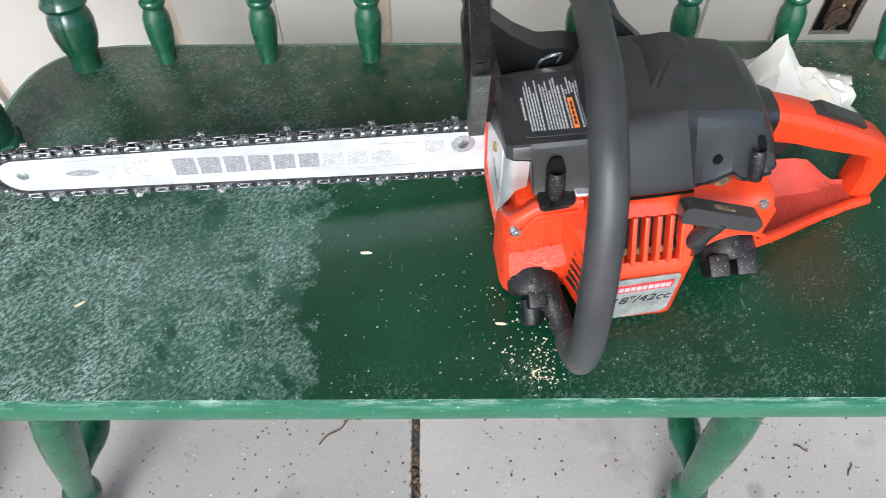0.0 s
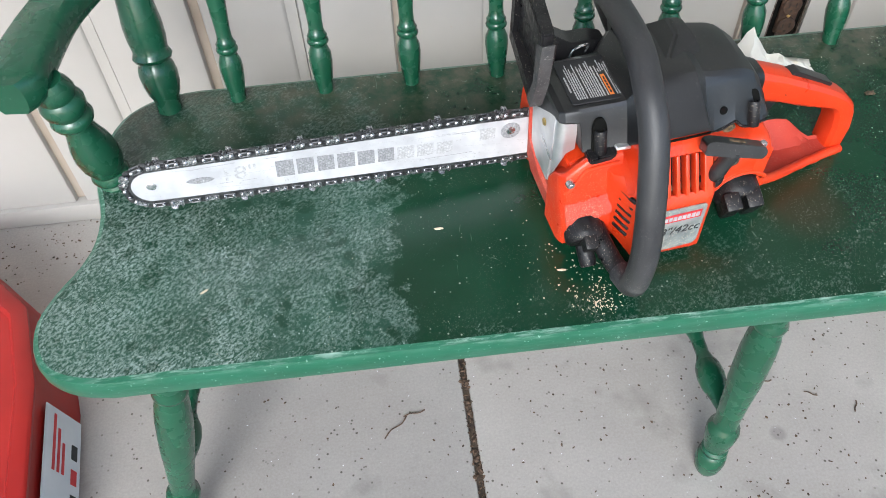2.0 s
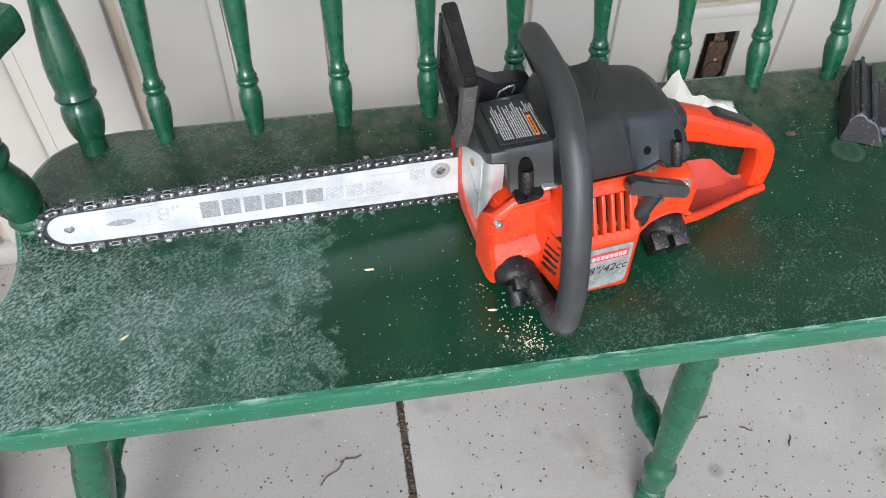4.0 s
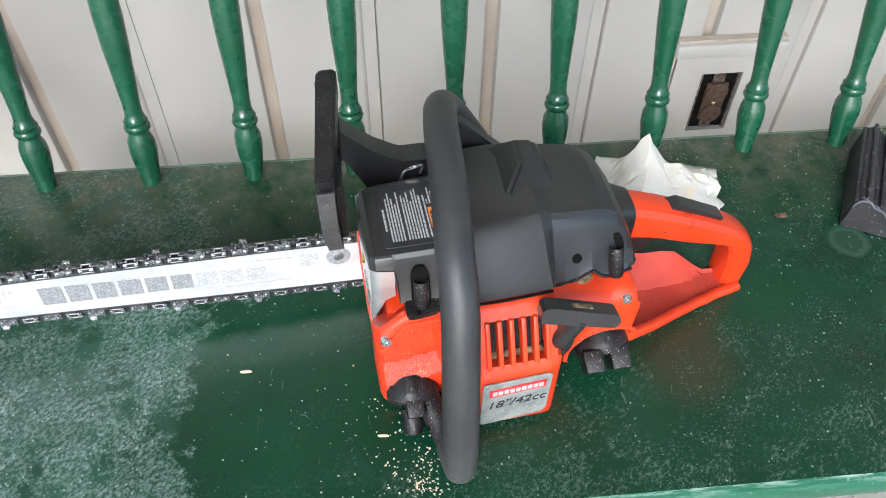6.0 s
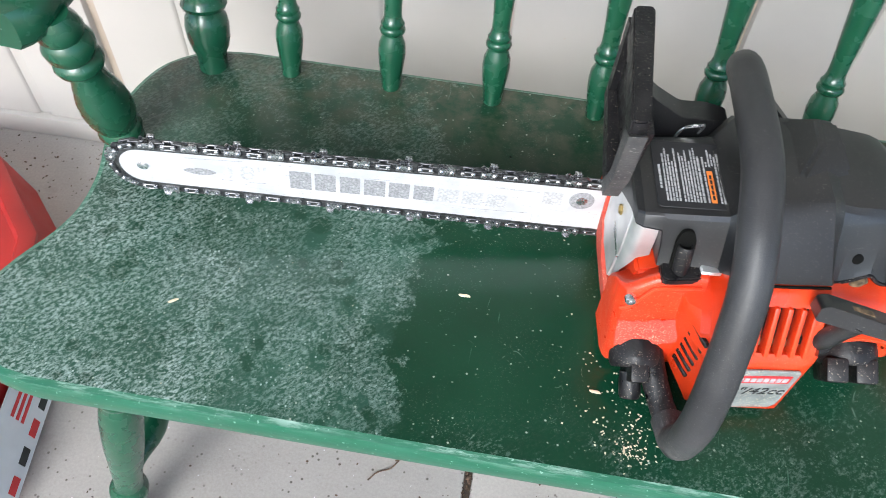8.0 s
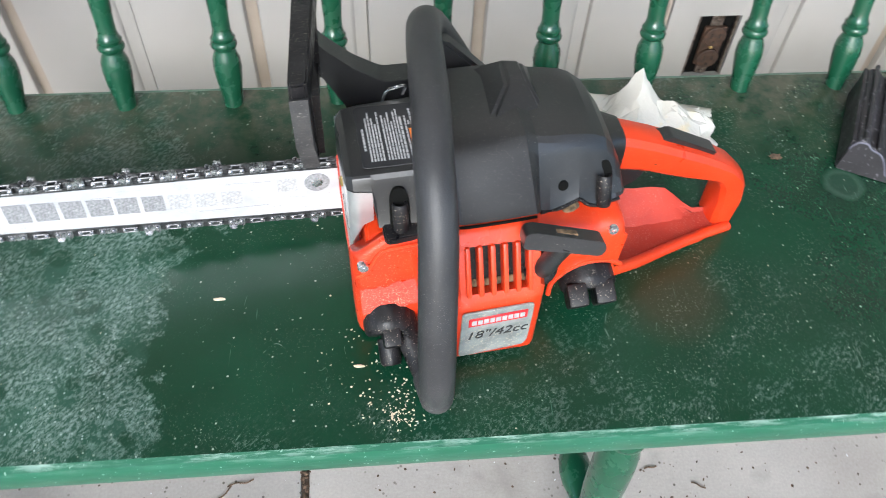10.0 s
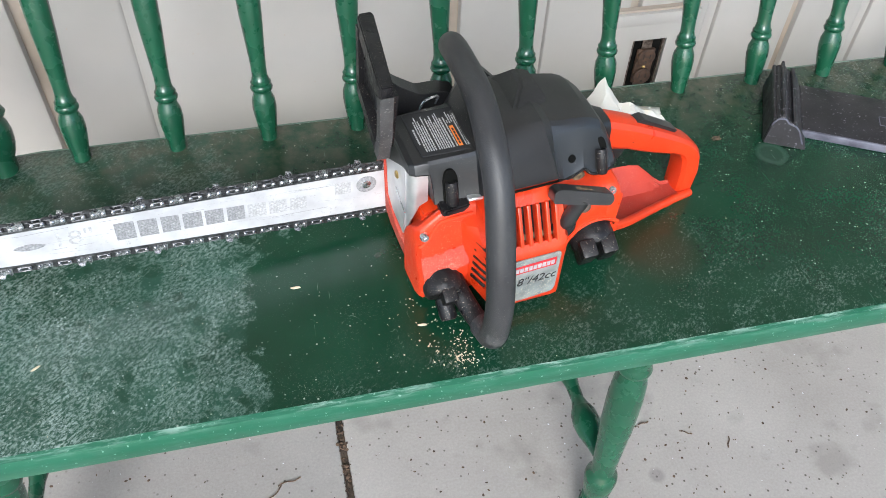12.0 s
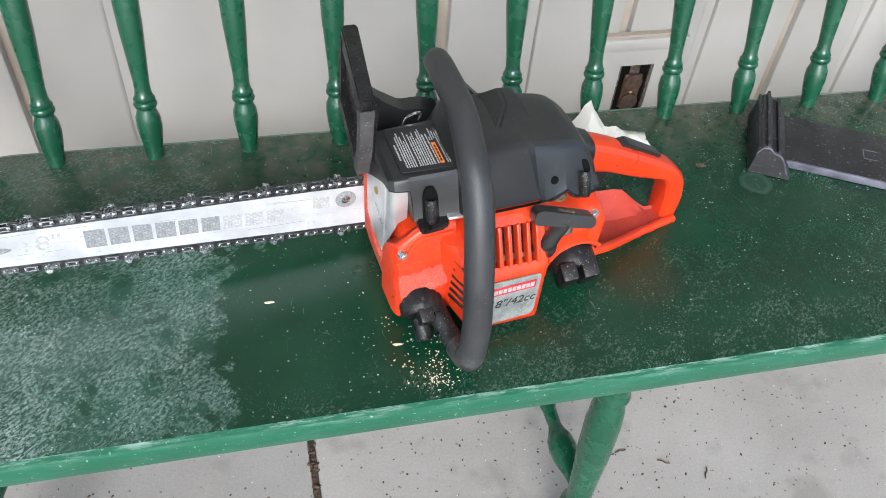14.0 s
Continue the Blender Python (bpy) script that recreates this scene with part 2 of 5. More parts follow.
def concrete_material():
    m, n, l, b = material("concrete")
    col = ramp(n, l, noise_tex(n, l, 3.5, 7, 0.6), [(0.3, (0.37, 0.340, 0.315)), (0.7, (0.47, 0.440, 0.41))])
    grain = ramp(n, l, noise_tex(n, l, 260, 4, 0.6), [(0.3, (0.90,)), (0.7, (1.06,))])
    col = mix(n, l, 1.0, col, grain, "MULTIPLY")
    v = n.new("ShaderNodeTexVoronoi")
    v.inputs["Scale"].default_value = 75
    co = n.new("ShaderNodeTexCoord")
    l.new(co.outputs["Object"], v.inputs["Vector"])
    pit = calc(n, l, "MULTIPLY", ramp(n, l, v.outputs["Distance"], [(0.09, (1.0,)), (0.17, (0.0,))]), ramp(n, l, noise_tex(n, l, 9, 3), [(0.42, (0.0,)), (0.54, (0.9,))]))
    col = mix(n, l, pit, col, (0.09, 0.075, 0.06))
    blot = ramp(n, l, noise_tex(n, l, 11, 3, 0.5), [(0.58, (0.0,)), (0.70, (0.45,))])
    col = mix(n, l, blot, col, (0.22, 0.20, 0.18))
    spots = n.new("ShaderNodeTexVoronoi")
    spots.inputs["Scale"].default_value = 9
    l.new(co.outputs["Object"], spots.inputs["Vector"])
    spot = calc(n, l, "MULTIPLY", ramp(n, l, spots.outputs["Distance"], [(0.10, (1.0,)), (0.15, (0.0,))]), ramp(n, l, noise_tex(n, l, 5, 2), [(0.48, (0.0,)), (0.54, (0.42,))]))
    col = mix(n, l, spot, col, (0.16, 0.145, 0.135))
    l.new(col, b.inputs["Base Color"])
    b.inputs["Roughness"].default_value = 0.88
    bump(n, l, b, noise_tex(n, l, 140, 6, 0.65), 0.22, 0.002)
    return m


M_SEAT = seat_material()
M_GREEN = surface("green paint", (0.009, 0.064, 0.031), (0.012, 0.078, 0.039), 18, (0.20, 0.34), dust=(0.30, 0.40, 0.33), dust_amount=-0.5, dust_scale=420, bump_scale=60, bump_by=0.14, coat=0.25)
M_EDGE = edge_material()
M_FLOOR = concrete_material()
M_GROUND = surface("pale bounce ground", (0.30, 0.29, 0.26), (0.42, 0.41, 0.37), 0.6, (0.9, 1.0))
M_DIRT = surface("joint dirt", (0.02, 0.014, 0.01), (0.09, 0.065, 0.045), 60, (0.9, 1.0), bump_scale=150, bump_by=0.8, bump_depth=0.004)
M_WALL = surface("painted siding", (0.360, 0.342, 0.314), (0.415, 0.394, 0.368), 3, (0.42, 0.55), dust=(0.4, 0.33, 0.25), dust_amount=-0.75, dust_scale=90, bump_scale=120, bump_by=0.05)
# Browner than the boards: groove grime, with the recess shade mixed into the colour.
M_GROOVE = surface("siding groove with grime and shade", (0.29, 0.24, 0.19), (0.42, 0.36, 0.30), 6, (0.5, 0.65))
M_CEIL = surface("unseen ceiling paint", (0.55, 0.54, 0.52), (0.62, 0.61, 0.6), 3, (0.6, 0.7))
M_GAP = surface("dark gap", (0.03, 0.024, 0.018), (0.07, 0.055, 0.042), 40, (0.9, 1.0))
M_BLACKHOLE = surface("black box cavity", (0.002, 0.002, 0.002), (0.005, 0.005, 0.004), 60, (0.85, 0.95), gloss=0.15)
M_RED = surface("red engine plastic", (0.60, 0.036, 0.005), (0.67, 0.048, 0.007), 12, (0.26, 0.40), dust=(0.78, 0.40, 0.28), dust_amount=-0.2, dust_scale=1500, bump_scale=500, bump_by=0.08, gloss=0.5)
M_REDMID = surface("red plastic with drifts of sawdust", (0.58, 0.032, 0.006), (0.66, 0.046, 0.008), 40, (0.26, 0.45), dust=(0.80, 0.42, 0.29), dust_amount=0.08, dust_scale=900, bump_scale=500, bump_by=0.2, gloss=0.5)
M_REDDUST = surface("red plastic caked with sawdust", (0.40, 0.035, 0.018), (0.50, 0.060, 0.034), 30, (0.55, 0.8), dust=(0.64, 0.34, 0.23), dust_amount=0.6, dust_scale=800, bump_scale=500, bump_by=0.4)
M_BLACK = surface("black plastic", (0.006, 0.006, 0.007), (0.011, 0.011, 0.012), 10, (0.34, 0.44), dust=(0.42, 0.39, 0.34), dust_amount=-0.22, dust_scale=1100, bump_scale=700, bump_by=0.08, gloss=0.95)
M_GRIP = surface("dark grey rubber grip", (0.022, 0.022, 0.024), (0.036, 0.036, 0.038), 25, (0.42, 0.50), dust=(0.3, 0.29, 0.27), dust_amount=-0.1, dust_scale=1200, bump_scale=900, bump_by=0.25)
M_WORN = surface("scuffed dusty rubber", (0.040, 0.040, 0.042), (0.075, 0.073, 0.072), 90, (0.5, 0.65), dust=(0.34, 0.32, 0.30), dust_amount=0.1, dust_scale=500, bump_scale=500, bump_by=0.4)
M_GRIME = surface("oily black plastic", (0.005, 0.005, 0.006), (0.016, 0.015, 0.016), 60, (0.25, 0.6), dust=(0.45, 0.39, 0.31), dust_amount=-0.05, dust_scale=700, bump_scale=300, bump_by=0.4, gloss=0.3)
M_STEEL = surface("scuffed bar steel", (0.50, 0.50, 0.525), (0.65, 0.65, 0.67), 30, (0.34, 0.55), metal=0.25, dust=(0.40, 0.39, 0.38), dust_amount=-0.15, dust_scale=260, bump_scale=200, bump_by=0.08)
M_INK = surface("worn grey print", (0.20, 0.20, 0.21), (0.40, 0.40, 0.42), 420, (0.5, 0.6), metal=0.25, dust=(0.62, 0.62, 0.64), dust_amount=-0.1, dust_scale=500)
M_FADED = surface("rubbed-off grey print", (0.38, 0.38, 0.39), (0.60, 0.60, 0.62), 380, (0.5, 0.6), metal=0.25, dust=(0.68, 0.68, 0.70), dust_amount=0.35, dust_scale=420)
M_CHAIN = surface("oiled chain steel", (0.05, 0.05, 0.053), (0.15, 0.15, 0.155), 200, (0.25, 0.45), metal=0.8)
M_BRIGHT = surface("bright steel", (0.62, 0.62, 0.64), (0.85, 0.85, 0.87), 120, (0.18, 0.3), metal=0.95)
M_ALU = surface("muffler sheet metal", (0.62, 0.62, 0.63), (0.82, 0.82, 0.82), 30, (0.32, 0.48), metal=0.75, bump_scale=60, bump_by=0.1)
M_BRASS = surface("brass", (0.5, 0.35, 0.12), (0.65, 0.48, 0.2), 90, (0.3, 0.4), metal=0.9)
M_STICKER = surface("black sticker", (0.014, 0.014, 0.016), (0.024, 0.024, 0.026), 40, (0.5, 0.6))
M_WHITEINK = surface("white print", (0.34, 0.35, 0.36), (0.50, 0.50, 0.51), 200, (0.5, 0.6))
M_ORANGE = surface("orange print", (0.75, 0.2, 0.03), (0.85, 0.26, 0.05), 90, (0.5, 0.6))
M_PLATE = surface("dusty silver label", (0.20, 0.22, 0.215), (0.36, 0.385, 0.375), 60, (0.35, 0.5), metal=0.3, dust=(0.62, 0.55, 0.42), dust_amount=0.5, dust_scale=600)
M_BADGE = surface("red badge", (0.5, 0.015, 0.02), (0.6, 0.025, 0.03), 60, (0.35, 0.45))
M_TEXT = surface("black ink", (0.012, 0.012, 0.013), (0.03, 0.03, 0.03), 100, (0.5, 0.6))
M_PAPER = surface("paper towel", (0.56, 0.54, 0.47), (0.68, 0.665, 0.62), 12, (0.85, 0.95), dust=(0.72, 0.62, 0.42), dust_amount=0.1, dust_scale=30, bump_scale=350, bump_by=0.4)
M_TRAY = surface("scuffed black tray plastic", (0.014, 0.013, 0.015), (0.03, 0.028, 0.032), 30, (0.35, 0.55), dust=(0.3, 0.29, 0.32), dust_amount=0.1, dust_scale=200, bump_scale=400, bump_by=0.2)
M_TRAYEDGE = surface("violet-grey worn or highlighted edge", (0.07, 0.07, 0.095), (0.15, 0.15, 0.19), 60, (0.5, 0.7), bump_scale=300, bump_by=0.4)
M_CASE = surface("red case plastic", (0.30, 0.011, 0.009), (0.38, 0.017, 0.013), 8, (0.35, 0.5), bump_scale=300, bump_by=0.1)
M_CARD = surface("white printed card", (0.62, 0.63, 0.66), (0.74, 0.75, 0.77), 10, (0.4, 0.5))
M_CHIP = surface("pale wood chip", (0.58, 0.47, 0.32), (0.78, 0.70, 0.54), 300, (0.8, 0.9))
M_BARK = surface("brown litter", (0.035, 0.022, 0.014), (0.15, 0.095, 0.06), 200, (0.85, 0.95))
M_OUTLET = surface("rusty brown outlet", (0.030, 0.016, 0.010), (0.085, 0.045, 0.026), 120, (0.5, 0.8), bump_scale=300, bump_by=0.4)
M_RUST = surface("rusty strap metal", (0.05, 0.03, 0.02), (0.22, 0.18, 0.15), 150, (0.4, 0.6), metal=0.6)


# ---- building blocks ----
def part(name, bm, mat, parent=None, label="", smooth=True, crease=38):
    bmesh.ops.recalc_face_normals(bm, faces=bm.faces)
    me = bpy.data.meshes.new(name)
    bm.to_mesh(me)
    bm.free()
    me.materials.append(mat)
    if smooth:
        me.polygons.foreach_set("use_smooth", [True] * len(me.polygons))
        me.set_sharp_from_angle(angle=radians(crease))
    ob = new(name, me)
    ob.parent = parent
    if label:
        tagged(ob, label)
    return ob


def thing(name, m, label, category, group="", kind=""):
    ob = new(name)
    ob.empty_display_size = 0.02
    ob.matrix_world = m
    return tagged(ob, label, category, group, kind)


def box(x0, x1, y0, y1, z0, z1, bevel=0.0, seg=2, bm=None):
    bm = bm or bmesh.new()
    r = bmesh.ops.create_cube(bm, size=1, matrix=Matrix.LocRotScale(((x0 + x1) / 2, (y0 + y1) / 2, (z0 + z1) / 2), None, (x1 - x0, y1 - y0, z1 - z0)))
    if bevel:
        es = {e for v in r["verts"] for e in v.link_edges}
        bmesh.ops.bevel(bm, geom=list(es), offset=bevel, segments=seg, affect="EDGES", profile=0.5)
    return bm


def prism(poly, a, b, axis="y", bevel=0.0, seg=2, hole=None):
    """A polygon in the two other axes, drawn out from a to b along the axis, with rounded rims."""
    bm = bmesh.new()

    def at(p, q, d):
        return {"y": (p, d, q), "x": (d, p, q), "z": (p, q, d)}[axis]

    if hole:
        lo, hi = [[bm.verts.new(at(p, q, d)) for p, q in poly] for d in (a, b)]
        hl, hh = [[bm.verts.new(at(p, q, d)) for p, q in hole] for d in (a, b)]
        k = len(poly)
        for i in range(k):
            j = (i + 1) % k
            for quad in ((lo[i], lo[j], hi[j], hi[i]), (hl[i], hl[j], hh[j], hh[i]), (lo[i], lo[j], hl[j], hl[i]), (hi[i], hi[j], hh[j], hh[i])):
                bm.faces.new(quad)
    else:
        lo = [bm.verts.new(at(p, q, a)) for p, q in poly]
        hi = [bm.verts.new(at(p, q, b)) for p, q in poly]
        bm.faces.new(lo)
        bm.faces.new(hi)
        k = len(poly)
        for i in range(k):
            bm.faces.new((lo[i], lo[(i + 1) % k], hi[(i + 1) % k], hi[i]))
    bmesh.ops.recalc_face_normals(bm, faces=bm.faces)
    if bevel:
        bmesh.ops.bevel(bm, geom=list(bm.edges), offset=bevel, segments=seg, affect="EDGES", clamp_overlap=True)
    return bm


def lathe(profile, m=None, seg=24):
    """Rings of (radius, height) turned round z."""
    bm = bmesh.new()
    rings = []
    for r, z in profile:
        rings.append([bm.verts.new((r * math.cos(2 * math.pi * i / seg), r * math.sin(2 * math.pi * i / seg), z)) for i in range(seg)])
    for a, b in zip(rings, rings[1:]):
        for i in range(seg):
            bm.faces.new((a[i], a[(i + 1) % seg], b[(i + 1) % seg], b[i]))
    bm.faces.new(rings[0])
    bm.faces.new(rings[-1])
    if m:
        bmesh.ops.transform(bm, matrix=m, verts=bm.verts)
    return bm


def spline(points, steps=6):
    """Catmull-Rom through the points."""
    P = [Vector(p) for p in points]
    P = [2 * P[0] - P[1], *P, 2 * P[-1] - P[-2]]
    out = []
    for i in range(1, len(P) - 2):
        for k in range(steps):
            t = k / steps
            a, b, c, d = P[i - 1:i + 3]
            out.append(0.5 * (2 * b + (c - a) * t + (2 * a - 5 * b + 4 * c - d) * t * t + (3 * b - a - 3 * c + d) * t ** 3))
    out.append(P[-2])
    return out


def tube(points, radius, seg=14, flat=1.0, bm=None):
    """A tube along the points; radius is one number, or one for each point."""
    bm = bm or bmesh.new()
    rs = radius if isinstance(radius, (list, tuple)) else [radius] * len(points)
    rings, up = [], None
    for i, p in enumerate(points):
        d = (points[min(i + 1, len(points) - 1)] - points[max(i - 1, 0)]).normalized()
        if up is None:
            up = Vector((0, 0, 1)) if abs(d.z) < 0.9 else Vector((1, 0, 0))
        side = d.cross(up).normalized()
        up = side.cross(d).normalized()
        rings.append([bm.verts.new(p + rs[i] * (math.cos(2 * math.pi * k / seg) * side + flat * math.sin(2 * math.pi * k / seg) * up)) for k in range(seg)])
    for a, b in zip(rings, rings[1:]):
        for k in range(seg):
            bm.faces.new((a[k], a[(k + 1) % seg], b[(k + 1) % seg], b[k]))
    bm.faces.new(rings[0])
    bm.faces.new(rings[-1])
    return bm


def joined(*bms):
    out = bmesh.new()
    for b in bms:
        me = bpy.data.meshes.new("tmp")
        b.to_mesh(me)
        b.free()
        out.from_mesh(me)
        bpy.data.meshes.remove(me)
    return out


def lettering(name, text, size, m, mat, parent, extrude=0.0002, shear=0.0, width=1.0):
    cu = bpy.data.curves.new(name, "FONT")
    cu.body, cu.size, cu.extrude, cu.shear, cu.align_x, cu.align_y = text, size, extrude, shear, "CENTER", "CENTER"
    tmp = bpy.data.objects.new(name, cu)
    me = bpy.data.meshes.new_from_object(tmp)
    bpy.data.objects.remove(tmp)
    me.materials.clear()
    me.materials.append(mat)
    ob = new(name, me)
    ob.parent = parent
    ob.matrix_local = m @ Matrix.Diagonal((width, 1, 1, 1))
    return ob


# ---- the porch ----
JOINT_X = 0.026


def floor():
    top = thing("floor", Matrix(), "weathered grey concrete porch floor with littered joint", "floor", kind="structure")
    part("slab", box(-4, JOINT_X - 0.005, -5, WALL_Y, -0.12, 0, 0.004), M_FLOOR, top)
    part("slab", box(JOINT_X + 0.005, 5, -5, WALL_Y, -0.12, 0, 0.004), M_FLOOR, top)
    part("joint", box(JOINT_X - 0.006, JOINT_X + 0.006, -5, WALL_Y, -0.1, -0.004), M_DIRT, top, "dirt-filled control joint")


def siding():
    """Vertical siding: broad flats with a soft groove between and a crisp seam at each second one."""
    top = thing("wall_back", Matrix(), "off-white vertical siding with soft grooves and seams", "wall", kind="structure")
    x = -0.482 - 0.312 * 10
    flat_a = [(0.000, 0.008), (0.0005, 0.001), (0.002, -0.002), (0.005, -0.003), (0.142, -0.003), (0.1455, -0.002), (0.147, 0.001), (0.148, 0.008)]
    groove = [(0.148, 0.008), (0.150, 0.009), (0.162, 0.009), (0.164, 0.008)]
    flat_b = [(0.164, 0.008), (0.165, 0.001), (0.1665, -0.002), (0.170, -0.003), (0.288, -0.003), (0.292, -0.001), (0.294, 0.002), (0.302, 0.003), (0.3108, 0.003), (0.312, 0.008)]

    def strip(name, prof, x0, mat):
        bm = bmesh.new()
        rows = [[bm.verts.new((x0 + u, WALL_Y + d, z)) for u, d in prof] for z in (0.045, 2.6)]
        back = [[bm.verts.new((x0 + u, WALL_Y + 0.03, z)) for u in (prof[0][0], prof[-1][0])] for z in (0.045, 2.6)]
        for i in range(len(prof) - 1):
            bm.faces.new((rows[0][i], rows[0][i + 1], rows[1][i + 1], rows[1][i]))
        bm.faces.new((*rows[0], *back[0][::-1]))
        bm.faces.new((*rows[1], *back[1][::-1]))
        part(name, bm, mat, top)

    for k in range(26):
        strip("siding_board", flat_a, x + k * 0.312, M_WALL)
        strip("siding_groove", groove, x + k * 0.312, M_GROOVE)
        strip("siding_board", flat_b, x + k * 0.312, M_WALL)
    part("sheathing", box(-4, 5, WALL_Y + 0.03, WALL_Y + 0.15, 0, 2.6), M_GAP, top)
    part("base_strip", box(-4, 5, WALL_Y - 0.012, WALL_Y + 0.03, 0.0, 0.043, 0.003), M_WALL, top, "white metal starter strip at the foot")


def unseen_ceiling():
    # Out of view; added to cut the sky light from straight above.
    ob = part("ceiling", box(-4, 5, -1.15, WALL_Y + 0.15, 2.6, 2.7), M_CEIL)
    tagged(ob, "plain unseen ceiling added over the bench to block sky light", "ceiling", kind="structure")


def ground():
    # Never in view; a pale sheet added to throw light back at the bench.
    ob = part("ground", box(-400, 400, -800, 60, -0.3, -0.16), M_GROUND)
    tagged(ob, "unseen pale ground sheet added for bounce light, reaching to the horizon", "ground", kind="structure")


floor()
ground()
siding()
unseen_ceiling()


# ---- the bench ----
def bench():
    top = thing("bench", pose(0.1, 0.5, 0, 0, 0, -0.5) @ pose(-0.1, -0.5, 0), "green painted wooden spindle-back bench with dusty worn seat", "bench")
    # one end of the seat: rounded front corner, waist, rounded back corner
    left = spline([(-0.36, 0.2815, 0), (-0.395, 0.288, 0), (-0.425, 0.305, 0), (-0.442, 0.335, 0), (-0.445, 0.370, 0), (-0.432, 0.405, 0), (-0.412, 0.440, 0), (-0.401, 0.475, 0), (-0.402, 0.520, 0), (-0.412, 0.560, 0), (-0.418, 0.600, 0), (-0.412, 0.650, 0), (-0.392, 0.695, 0), (-0.35, 0.724, 0), (-0.30, 0.732, 0)], 3)
    mid = 0.385
    outline = [(p.x, p.y) for p in left] + [(2 * mid - p.x, p.y) for p in reversed(left)]
    k = len(outline)

    def ring(bm, inset, z):
        vs = []
        for i in range(k):
            a, b = Vector(outline[i - 1]), Vector(outline[(i + 1) % k])
            t = (b - a).normalized()
            nrm = Vector((-t.y, t.x))
            p = Vector(outline[i]) - nrm * inset
            vs.append(bm.verts.new((p.x, p.y, z)))
        return vs

    bm = bmesh.new()
    rims = [ring(bm, d, z) for d, z in ((0.010, SEAT_Z - 0.034), (0.002, SEAT_Z - 0.031), (0.0, SEAT_Z - 0.022), (0.0, SEAT_Z - 0.008), (0.0025, SEAT_Z - 0.0025), (0.008, SEAT_Z - 0.0004))]
    for a, b in zip(rims, rims[1:]):
        for i in range(k):
            bm.faces.new((a[i], a[(i + 1) % k], b[(i + 1) % k], b[i]))
    bm.faces.new(rims[0])
    part("seat_edge", bm, M_EDGE, top, "worn green rounded edge with lit front and highlight painted in")
    bm = bmesh.new()
    r0 = ring(bm, 0.008, SEAT_Z - 0.0004)
    r1 = ring(bm, 0.014, SEAT_Z)
    for i in range(k):
        bm.faces.new((r0[i], r0[(i + 1) % k], r1[(i + 1) % k], r1[i]))
    bm.faces.new(r1)
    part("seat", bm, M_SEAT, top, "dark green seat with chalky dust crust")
    # spindles
    prof = [(0.0105, -0.01), (0.0115, 0.0), (0.0125, 0.012), (0.0155, 0.032), (0.0168, 0.046), (0.0160, 0.058), (0.0125, 0.0665), (0.0122, 0.069), (0.0150, 0.072), (0.0158, 0.0755), (0.0145, 0.0785), (0.0135, 0.0795), (0.0142, 0.081), (0.0143, 0.0835), (0.0120, 0.0865), (0.0105, 0.093), (0.0105, 0.105), (0.0125, 0.135), (0.0152, 0.175), (0.0163, 0.21), (0.0155, 0.25), (0.0125, 0.30), (0.0105, 0.34), (0.0140, 0.355), (0.0110, 0.37), (0.0105, 0.42)]
    first = part("spindle", lathe([(r * 0.91, z * 0.93) for r, z in prof]), M_GREEN, top)
    first.matrix_local = pose(-0.246, 0.704, SEAT_Z, -13)
    for i in range(1, 11):
        o = new("spindle", first.data)
        o.parent = top
        o.matrix_local = pose(-0.246 + 0.1163 * i, 0.704, SEAT_Z, -13) @ pose(0, 0, 0, 0, 0, 37 * i)
    post = [(0.0175, -0.01), (0.019, 0.0), (0.0195, 0.018), (0.024, 0.026), (0.0275, 0.040), (0.0285, 0.055), (0.0265, 0.066), (0.0215, 0.073), (0.0275, 0.0765), (0.0295, 0.081), (0.027, 0.086), (0.0255, 0.089), (0.028, 0.105), (0.0285, 0.125), (0.025, 0.16), (0.0195, 0.20), (0.018, 0.215), (0.024, 0.225), (0.025, 0.232), (0.022, 0.24), (0.021, 0.40), (0.016, 0.43)]
    for x in (-0.336, 2 * mid + 0.336):
        p = part("back_post", lathe([(r * 0.86, z * 0.93) for r, z in post]), M_GREEN, top)
        p.matrix_local = pose(x, 0.697, SEAT_Z, -13, -2 if x < 0 else 2)
    rail = part("crest_rail", box(-0.38, 2 * mid + 0.38, -0.014, 0.014, 0.385, 0.47, 0.01, 3), M_GREEN, top)
    rail.matrix_local = pose(0, 0.704, SEAT_Z, -13)
    # arms on turned stumps
    for side in (1, -1):
        sx = lambda x: x if side == 1 else 2 * mid - x
        stump = [(0.019, -0.008), (0.0225, 0.0), (0.0235, 0.006), (0.0205, 0.010), (0.0255, 0.014), (0.0275, 0.019), (0.0255, 0.024), (0.0235, 0.027), (0.0290, 0.042), (0.0305, 0.056), (0.0285, 0.072), (0.0220, 0.092), (0.0180, 0.106), (0.0180, 0.110), (0.0265, 0.114), (0.0285, 0.119), (0.0265, 0.124), (0.0225, 0.127), (0.0275, 0.133), (0.0290, 0.142), (0.0255, 0.149), (0.0225, 0.152), (0.0255, 0.158), (0.0235, 0.166), (0.018, 0.176)]
        p = part("arm_post", lathe([(r * 0.86, z) for r, z in stump]), M_GREEN, top)
        p.matrix_local = pose(sx(-0.387), 0.568, SEAT_Z, 7, -3 * side, 0)
        pts = spline([(sx(-0.425), 0.515, 0.618), (sx(-0.42), 0.56, 0.622), (sx(-0.402), 0.64, 0.628), (sx(-0.372), 0.70, 0.634)], 5)
        half = [0.017, 0.027, 0.032, 0.034, 0.034, 0.032, 0.031, 0.030, 0.029, 0.028, 0.027, 0.026, 0.025, 0.024, 0.023, 0.022]
        bm = bmesh.new()
